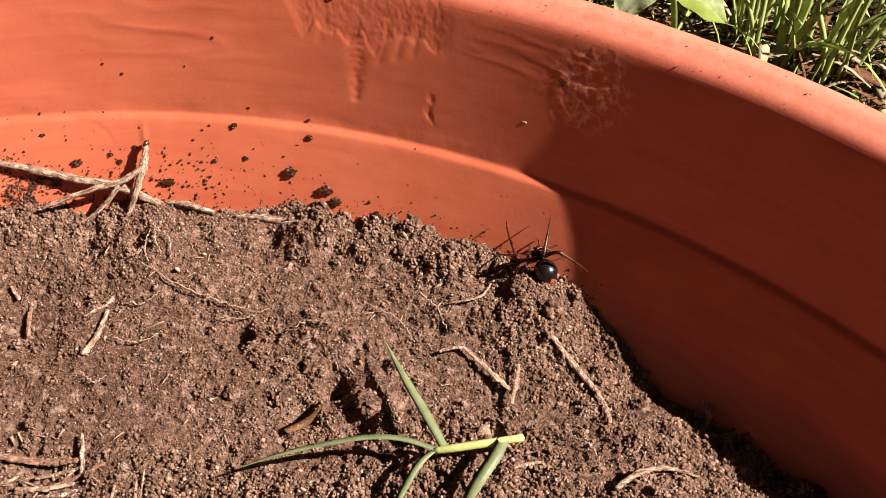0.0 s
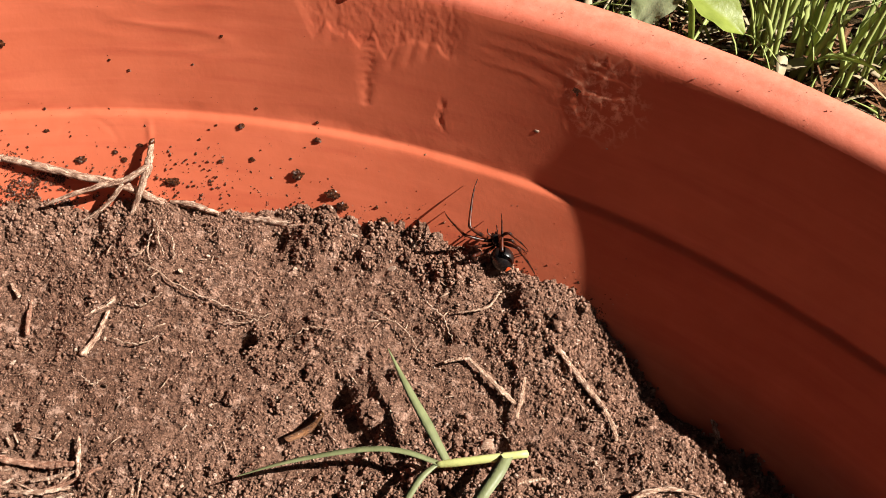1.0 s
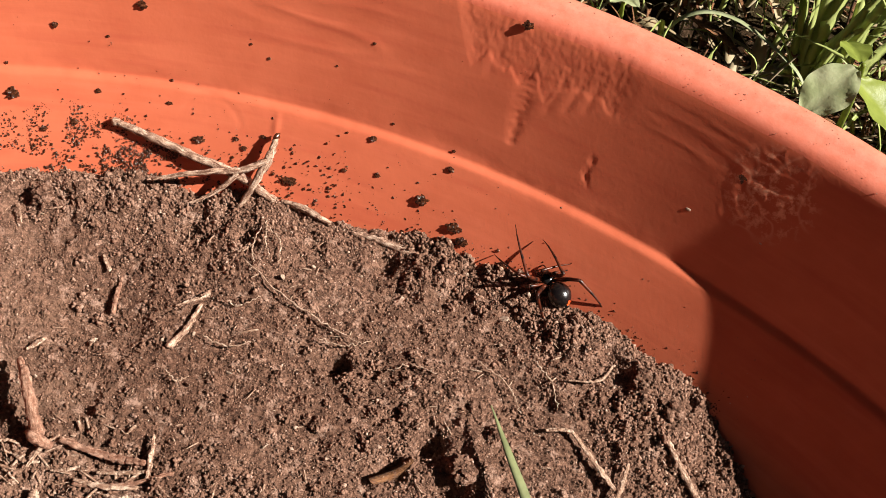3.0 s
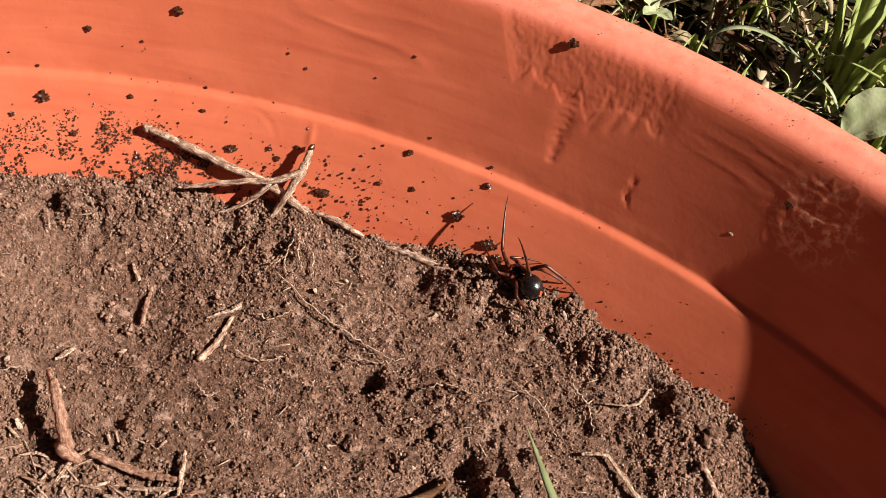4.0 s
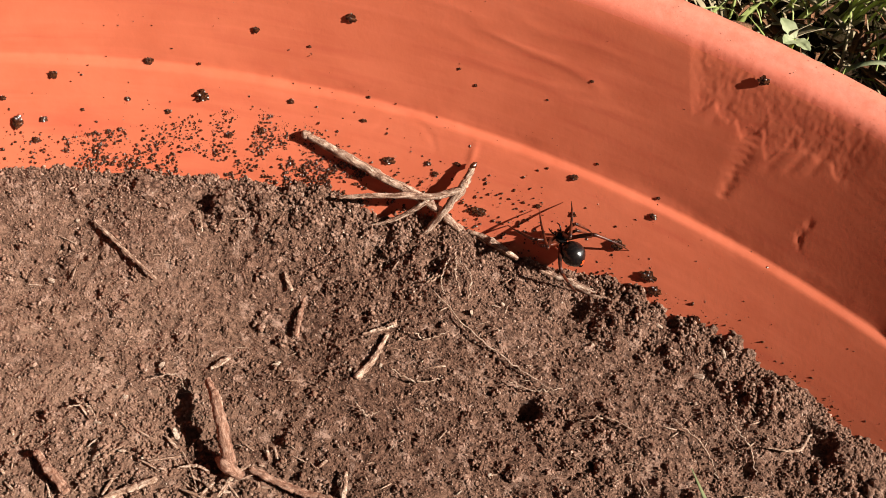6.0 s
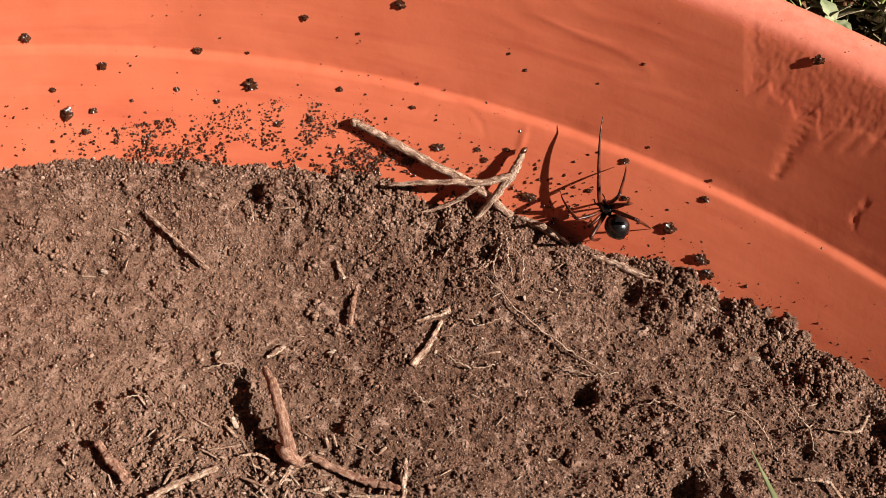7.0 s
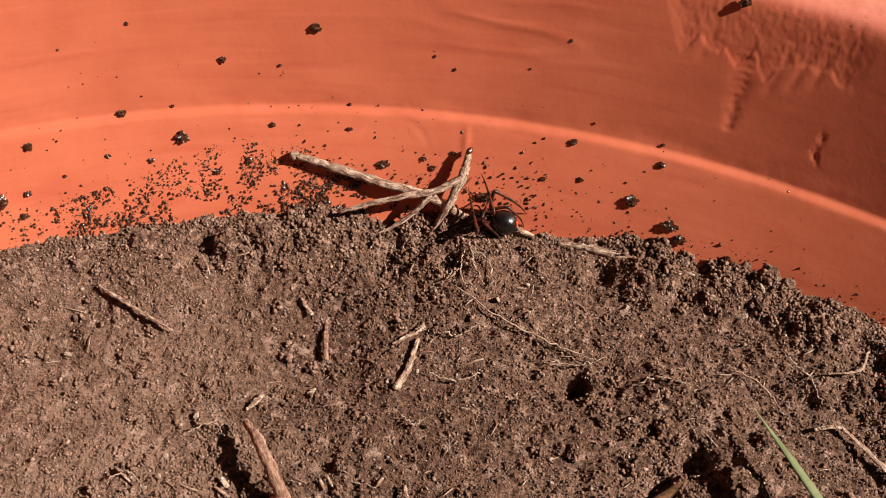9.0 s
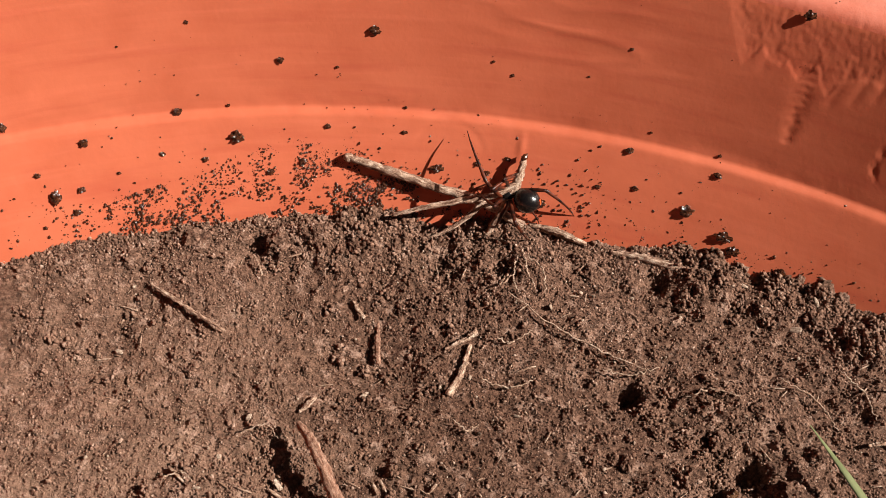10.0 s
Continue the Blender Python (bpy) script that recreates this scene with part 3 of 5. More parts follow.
def build_soil():
    xs = np.concatenate([np.linspace(-0.31, -0.12, 60)[:-1], np.linspace(-0.12, 0.235, 720)[:-1], np.linspace(0.235, 0.31, 30)])
    ys = np.concatenate([np.linspace(-0.31, 0.175, 120)[:-1], np.linspace(0.175, 0.325, 304)])
    X, Y = np.meshgrid(xs, ys)
    H = soil_height(X, Y)
    r = np.hypot(X, Y)
    P = np.stack([X, Y, H], -1)
    inside = r < 0.3215 + 0.0 * r
    keep = inside[:-1, :-1] & inside[1:, :-1] & inside[:-1, 1:] & inside[1:, 1:]
    ob = grid_ob("soil", P, keep, M_SOIL)
    tagged(ob, "crumbly brown garden soil, dry on top, filling the pot", "soil", kind="structure")


build_soil()

# ---------------------------------------------------------------- loose crumbs
def build_crumbs():
    rng = np.random.default_rng(5)
    n = 124000
    x, y = rng.uniform(-0.118, 0.225, n), rng.uniform(0.182, 0.3180, n)
    k = looseness(x, y)
    ok = (np.hypot(x, y) < 0.3180) & (rng.random(n) < 0.80 + 0.20 * k)
    x, y, k = x[ok], y[ok], k[ok]
    s = 0.00020 + 0.00006 * k + (0.00020 + 0.00046 * np.clip(k, 0, 1)) * rng.random(len(x)) ** 2.0
    z = soil_height(x, y) + s * rng.uniform(-0.6, 0.7, len(x))
    # crumbs stuck together into rounded aggregates with gaps between
    m = 5200
    cx, cy = rng.uniform(-0.118, 0.225, m), rng.uniform(0.182, 0.3120, m)
    k = looseness(cx, cy)
    ok = (np.hypot(cx, cy) < 0.3155) & (rng.random(m) < 0.10 + 0.85 * k)
    cx, cy, k = cx[ok], cy[ok], k[ok]
    rad = 0.0009 + 0.0019 * rng.random(len(cx)) ** 2.2 * (0.5 + 0.6 * k)
    lx, ly, lr = (np.array(q) for q in zip(*(LUMPS + LUMPS_B)))      # the larger lumps are crusted with crumbs too
    cz = np.concatenate([soil_height(cx, cy) - rad * 0.15, soil_height(lx, ly, False)])
    cx, cy, rad = np.concatenate([cx, lx]), np.concatenate([cy, ly]), np.concatenate([rad, lr * 0.00068])
    gx, gy, gz, gs = [], [], [], []
    for a, b_, c_, r in zip(cx, cy, cz, rad):
        q = int(6 + 13 * (r / 0.0018) ** 2)
        d = rng.normal(0, 1, (q, 3))
        d[:, 2] = np.abs(d[:, 2]) * 1.1
        d /= np.linalg.norm(d, axis=1)[:, None]
        d *= rng.uniform(0.70, 1.08, (q, 1)) * np.array([1, 1, 0.75]) * r
        gx.append(a + d[:, 0]), gy.append(b_ + d[:, 1]), gz.append(c_ + d[:, 2]), gs.append((0.00026 + 0.00040 * rng.random(q) ** 1.6) * (0.8 + min(r, 0.0025) / 0.004))
    x, y, z, s = (np.concatenate([p] + q) for p, q in ((x, gx), (y, gy), (z, gz), (s, gs)))
    ob = strew("soil_crumbs", np.stack([x, y, z], -1), s, M_CRUMB, 6)
    tagged(ob, "loose crumbs of dry brown soil scattered over the surface", "soil crumbs", kind="stuff")
    # a ragged bank of larger crumbs along the foot of the wall
    m = 7000
    deg, r = rng.uniform(44, 117, m), 0.3172 - np.abs(rng.normal(0, 0.0065, m))
    px, py = r * np.cos(np.radians(deg)), r * np.sin(np.radians(deg))
    s = 0.00024 + 0.00042 * rng.random(m) ** 2.0
    ob = strew("bank_crumbs", np.stack([px, py, soil_height(px, py) + s * rng.uniform(0.0, 0.7, m)], -1), s, M_CRUMB, 7)
    tagged(ob, "ragged bank of soil crumbs along the foot of the wall", "soil crumbs", kind="stuff")
    # small specks clinging to the wall, thickest low down and round the twigs
    wedge = 91.5 + 16.5 * rng.random(7000) ** 1.45
    rise = np.interp(wedge, [91.5, 94, 97, 100, 104, 108], [0.009, 0.016, 0.021, 0.018, 0.012, 0.008])
    deg = np.concatenate([wedge, rng.normal(98.2, 2.6, 1500), rng.uniform(67, 117, 1700), rng.uniform(84, 117, 260), rng.uniform(62, 117, 110), rng.uniform(58, 72, 130)])
    z = np.concatenate([-0.006 + rise * rng.random(7000) ** 1.25, rng.normal(0.000, 0.0045, 1500), -0.005 + np.abs(rng.normal(0, 0.0055, 1700)), -0.004 + np.abs(rng.normal(0, 0.013, 260)), rng.uniform(0.0, 0.056, 110), -0.005 + np.abs(rng.normal(0, 0.0030, 130))])
    s = 0.00011 + 0.0005 * rng.random(len(z)) ** 2.4 * np.exp(-np.maximum(z, 0) / 0.022)
    n3 = 1300                                 # small clusters between the twigs and the gully
    deg, z = np.concatenate([deg, rng.uniform(69, 99, n3)]), np.concatenate([z, -0.004 + np.abs(rng.normal(0, 0.011, n3))])
    s = np.concatenate([s, 0.00010 + 0.0005 * rng.random(n3) ** 3])
    n2 = 900                                  # a spill of crumbs up the wall where the soil runs into shade
    deg, z = np.concatenate([deg, rng.uniform(58, 73, n2)]), np.concatenate([z, -0.006 + np.abs(rng.normal(0, 0.0036, n2))])
    s = np.concatenate([s, 0.00020 + 0.0007 * rng.random(n2) ** 3])
    n4 = 420                                  # a small heap of damp crumbs at the edge of the shade
    deg, z = np.concatenate([deg, rng.normal(65.8, 1.3, n4)]), np.concatenate([z, -0.006 + np.abs(rng.normal(0, 0.0042, n4))])
    s = np.concatenate([s, 0.00025 + 0.0006 * rng.random(n4) ** 2])
    keep = (z < 0.057) & (fbm(deg * 0.0058 / 0.0055, z / 0.004, 401, 3) > rng.uniform(-0.30, 0.24, len(z)))
    P = np.array([on_wall(a, h, q * (0.25 if a > 82 else -0.35 if a > 75 else -0.6)) for a, h, q in zip(deg[keep], z[keep], s[keep])])
    ob = strew("wall_specks", P, s[keep], M_CLOD, 8)
    tagged(ob, "dark damp specks of soil clinging to the orange wall", "soil specks", kind="stuff")
    deg, z = rng.uniform(57, 75, 90), rng.uniform(-0.002, 0.016, 90)
    s = 0.00008 + 0.00016 * rng.random(90) ** 2
    P = [on_wall(a, h, -q * 0.3) for a, h, q in zip(deg, z, s)]
    d2, r2 = rng.uniform(50, 80, 170), rng.uniform(0.3575, 0.370, 170)
    s2 = 0.00007 + 0.00015 * rng.random(170) ** 3
    z2 = np.interp(r2, [p[1] for p in RIM[:8]], [p[0] for p in RIM[:8]])
    r2, z2 = stand(r2, z2)
    P += [(r * math.cos(radians(a)), r * math.sin(radians(a)), h + q * 0.3) for a, r, h, q in zip(d2, r2, z2, s2)]
    ob = strew("fine_dust", np.array(P), np.concatenate([s, s2]), M_CRUMB, 9)
    tagged(ob, "fine dust and grit on the pot wall and rim", "grit", kind="stuff")


# clods on the wall: bearing, height, half length, half width
CLODS = [(94.0, 0.0414, 2.6, 2.0), (98.5, 0.0335, 1.5, 1.4), (74.9, 0.0610, 2.4, 2.1), (100.9, 0.0149, 3.2, 2.6), (81.0, 0.0190, 2.0, 1.4), (76.5, 0.0181, 1.9, 1.3), (76.7, 0.0225, 0.9, 0.7),
         (77.5, 0.0081, 2.7, 2.6), (75.3, 0.0045, 3.4, 2.4), (74.6, 0.0020, 3.0, 2.2), (90.6, 0.0080, 3.0, 1.7), (85.1, 0.0025, 3.8, 2.0), (96.3, 0.0169, 1.4, 1.1), (92.4, 0.0161, 1.4, 0.9), (92.4, 0.0218, 0.8, 0.7),
         (88.5, 0.0100, 1.5, 1.0), (88.0, 0.0080, 1.5, 1.1), (80.3, 0.0104, 1.7, 1.1), (82.2, 0.0090, 1.4, 1.0), (88.3, 0.0357, 0.8, 0.6), (87.3, 0.0328, 0.9, 0.7), (83.7, 0.0353, 0.6, 0.5),
         (82.0, 0.0439, 0.9, 0.7)]
CLODS_B = [(80.2, 0.0242, 0.7, 0.6), (95.8, 0.0317, 0.9, 0.7), (63.1, 0.0493, 2.2, 1.9), (103.7, 0.0216, 1.9, 1.7), (108.4, 0.0170, 2.0, 1.7), (110.3, 0.0053, 2.4, 2.8), (112.0, 0.0236, 2.2, 2.0), (110.9, 0.0112, 1.3, 1.1),
           (109.0, 0.0062, 1.7, 1.3), (104.7, 0.0121, 1.2, 1.0), (101.2, 0.0223, 0.8, 0.7), (107.0, 0.0088, 0.9, 0.8), (109.4, 0.0011, 1.8, 1.5), (102.7, 0.0439, 1.0, 0.8), (106.0, 0.0393, 0.6, 0.5), (87.0, 0.0120, 1.6, 0.9),
           (97.6, 0.0085, 1.9, 1.5), (99.3, 0.0060, 1.7, 1.4), (102.6, 0.0100, 1.5, 1.2), (72.0, 0.0005, 2.4, 1.9), (69.5, 0.0005, 2.2, 1.8)]


def soil_clod(deg, z, a, c_, seed):
    rng = np.random.default_rng(seed)
    e1 = np.array([-math.sin(radians(deg)), math.cos(radians(deg)), 0])
    p0 = on_wall(deg, z, c_ * (0.00004 if deg < 66 else 0.00028))
    e2 = on_wall(deg, z + 0.001) - on_wall(deg, z)
    e2 /= np.linalg.norm(e2)
    nn = np.cross(e1, e2)
    if nn @ p0 > 0:
        nn = -nn
    V, F = ICO3
    off = rng.uniform(0, 50, 3)
    P = []
    for p in V:
        q = Vector(p) * 1.7 + Vector(off)
        d = 0.80 + 0.55 * noise.noise(q) + 0.45 * noise.noise(q * 2.6) + 0.22 * noise.noise(q * 6)
        P.append((e1 * p[0] * a + e2 * p[1] * c_ + nn * p[2] * min(a, c_) * (0.12 if deg < 66 else 0.3 if z > 0.055 else 0.5)) * d * 0.00070)
    ob = mesh_ob("soil_clod", P, F, M_CLOD, None, False)
    ob.matrix_world = Matrix.Translation(p0)
    return tagged(ob, "small dark clod of damp soil stuck to the orange wall", "soil clod", "soil clods on the pot wall")


for i, (deg, z, a, c_) in enumerate(CLODS + CLODS_B):
    soil_clod(deg, z, a, c_, 40 + i)


# larger lumps lying on the soil: x, y, half size (mm)
LUMPS = [(-0.0900, 0.2930, 4.0), (-0.0720, 0.2990, 4.6), (-0.0590, 0.3030, 3.6), (-0.0480, 0.3015, 5.2), (-0.0370, 0.3050, 4.2), (-0.0250, 0.3020, 3.4), (-0.0140, 0.3045, 4.0), (-0.0060, 0.2960, 3.2), (0.0320, 0.3030, 3.6),
         (0.0440, 0.3000, 3.2), (0.0560, 0.2975, 3.0), (0.0820, 0.2960, 3.6), (0.0930, 0.2920, 3.0), (0.1070, 0.2890, 4.0), (0.1190, 0.2850, 3.6), (0.1290, 0.2790, 3.8)]
LUMPS_B = [(0.1440, 0.2720, 4.6), (0.1530, 0.2650, 5.0), (0.1610, 0.2590, 3.4), (0.1660, 0.2500, 3.6), (0.1050, 0.2480, 4.4), (0.0980, 0.2350, 5.0), (0.0800, 0.2500, 4.6), (0.0720, 0.2400, 4.0), (0.0910, 0.2600, 3.6), (0.0640, 0.2520, 3.8),
           (0.0400, 0.2560, 3.0), (0.1120, 0.2320, 3.6), (0.1780, 0.2350, 3.8), (0.1850, 0.2250, 4.0), (-0.0850, 0.2720, 3.2), (-0.0650, 0.2600, 3.0), (0.0550, 0.2420, 3.2), (0.1300, 0.2600, 3.0)]


def soil_lump(x, y, a, seed):
    rng = np.random.default_rng(seed)
    off = Vector(rng.uniform(0, 50, 3))
    st = rng.uniform(0.75, 1.25, 3)
    P = []
    for p in ICO4[0]:
        q = Vector(p) * 1.5 + off
        d = 0.85 + 0.40 * noise.noise(q) + 0.26 * noise.noise(q * 2.7) + 0.30 * (0.5 - noise.voronoi(q * 2.6)[0][0]) + 0.10 * noise.noise(q * 13)
        P.append(np.array(p) * st * np.array([1, 1, 0.7]) * d * a * 0.001)
    ob = mesh_ob("soil_lump", P, ICO4[1], M_SOIL, None, False)
    h = float(soil_height(np.array([x]), np.array([y]), False)[0])
    ob.matrix_world = Matrix.Translation((x, y, h + a * 0.00012))
    return tagged(ob, "crumbly brown lump of soil lying on the surface", "soil lump", "lumps on the soil")


for i, (x, y, a) in enumerate(LUMPS + LUMPS_B):
    soil_lump(x, y, a * 0.8, 700 + i)
build_crumbs()


def thing(name, vf, mat, label, category, group="", smooth=True, along=None):
    ob = mesh_ob(name, *vf, mat, None, smooth, "", along)
    return tagged(ob, label, category, group)


def settle(pts, lift):
    """Points laid on the soil by their x and y."""
    return [(x, y, float(soil_height(np.array([x]), np.array([y]), False)[0]) + 0.0012 + h) for (x, y), h in zip(pts, lift if np.ndim(lift) else [lift] * len(pts))]


# ---------------------------------------------------------------- twigs by the wall
long_twig = tagged(new("twig"), "long pale weathered twig leaning against the pot wall, half buried", "twig", "twigs by the wall")
V, F = tube([(-0.0290, 0.3230, 0.0106), (-0.0161, 0.3214, 0.0076), (-0.0038, 0.3193, 0.0054), (0.0113, 0.3168, 0.0030), (0.0234, 0.3140, -0.0028)], [0.0012, 0.0015, 0.0014, 0.0014, 0.0012], 44, 14, 0.15, 3, 0.00008)
mesh_ob("shaft", V, F, M_TWIG, long_twig, along=((-0.0290, 0.3230, 0.0106), (0.0234, 0.3140, -0.0028)))
V, F = lump((-0.0296, 0.3230, 0.0107), 0.0014, np.random.default_rng(3), ICO2, 0.2)
mesh_ob("broken_end", V, F, M_TWIG, long_twig)

fork = tagged(new("forked_twig"), "pale forked twig with bark flaking off, propped on the soil", "twig", "twigs by the wall")
V, F = tube([(0.0217, 0.3255, 0.0152), (0.0212, 0.3224, 0.0122), (0.0200, 0.3195, 0.0090), (0.0166, 0.3146, 0.0022), (0.0119, 0.3085, -0.0070)], [0.0008, 0.0011, 0.0015, 0.0012, 0.0011], 40, 14, 0.18, 11, 0.00008)
mesh_ob("main_stem", V, F, M_TWIG, fork, along=((0.0217, 0.3255, 0.0152), (0.0119, 0.3085, -0.0070)))
V, F = tube([(0.0202, 0.3192, 0.0098), (0.0131, 0.3165, 0.0068), (0.0046, 0.3145, 0.0058), (-0.0058, 0.3128, 0.0034), (-0.0153, 0.3110, 0.0004)], [0.0012, 0.0011, 0.0010, 0.0008, 0.0005], 40, 14, 0.15, 12, 0.00007)
mesh_ob("side_branch", V, F, M_TWIG, fork, along=((0.0202, 0.3192, 0.0098), (-0.0153, 0.3110, 0.0004)))
V, F = tube([(0.0113, 0.3158, 0.0055), (0.0076, 0.3132, 0.0014), (0.0029, 0.3105, -0.0020), (-0.0045, 0.3074, -0.0050)], [0.0009, 0.0009, 0.0007, 0.0003], 30, 12, 0.15, 13, 0.00006)
mesh_ob("thin_branch", V, F, M_TWIG, fork, along=((0.0113, 0.3158, 0.0055), (-0.0045, 0.3074, -0.0050)))
V, F = lump((0.0219, 0.3254, 0.0150), 0.0012, np.random.default_rng(8), ICO2, 0.25)
mesh_ob("bark_knot", V, F, M_CLOD, fork, True, "dark crumbly bark knot")

V, F = tube([(0.0255, 0.3148, -0.0035), (0.0341, 0.3122, -0.0020), (0.0425, 0.3095, -0.0034)], [0.0008, 0.0012, 0.0008], 20, 12, 0.2, 14, 0.0001)
thing("root_piece", (V, F), M_TWIG, "short woody root surfacing from the soil by the wall", "root", "twigs by the wall", along=((0.0255, 0.3148, -0.0035), (0.0425, 0.3095, -0.0034)))
V, F = tube([(0.0500, 0.3080, -0.0040), (0.0608, 0.3058, -0.0026), (0.0721, 0.3024, -0.0024), (0.0765, 0.3008, -0.0040)], [0.0008, 0.0012, 0.0012, 0.0008], 28, 12, 0.2, 15, 0.0001)
thing("root_piece", (V, F), M_TWIG, "brown root lying along the edge of the soil", "root", "twigs by the wall", along=((0.0500, 0.3080, -0.0040), (0.0765, 0.3008, -0.0040)))

# ---------------------------------------------------------------- sticks, straws and roots on the soil
stump = tagged(new("broken_stick"), "stout reddish-brown broken stick standing up from the soil", "stick", "sticks on the soil")
V, F = tube([(-0.0328, 0.2440, -0.0060), (-0.0285, 0.2385, -0.0040), (-0.0240, 0.2310, -0.0035), (-0.0188, 0.2225, -0.0065)], [0.0008, 0.0014, 0.0016, 0.0018], 44, 14, 0.16, 21, 0.0001)
mesh_ob("shaft", V, F, M_STICK, stump, along=((-0.0328, 0.2440, -0.0060), (-0.0188, 0.2225, -0.0065)))
V, F = tube([(-0.0225, 0.2235, -0.0085), (-0.0195, 0.2215, -0.0062), (-0.0150, 0.2205, -0.0085)], [0.0010, 0.0019, 0.0012], 10, 8, 0.25, 22)
mesh_ob("splintered_end", V, F, M_STICK, stump, along=((-0.0225, 0.2235, -0.0085), (-0.0150, 0.2205, -0.0085)))

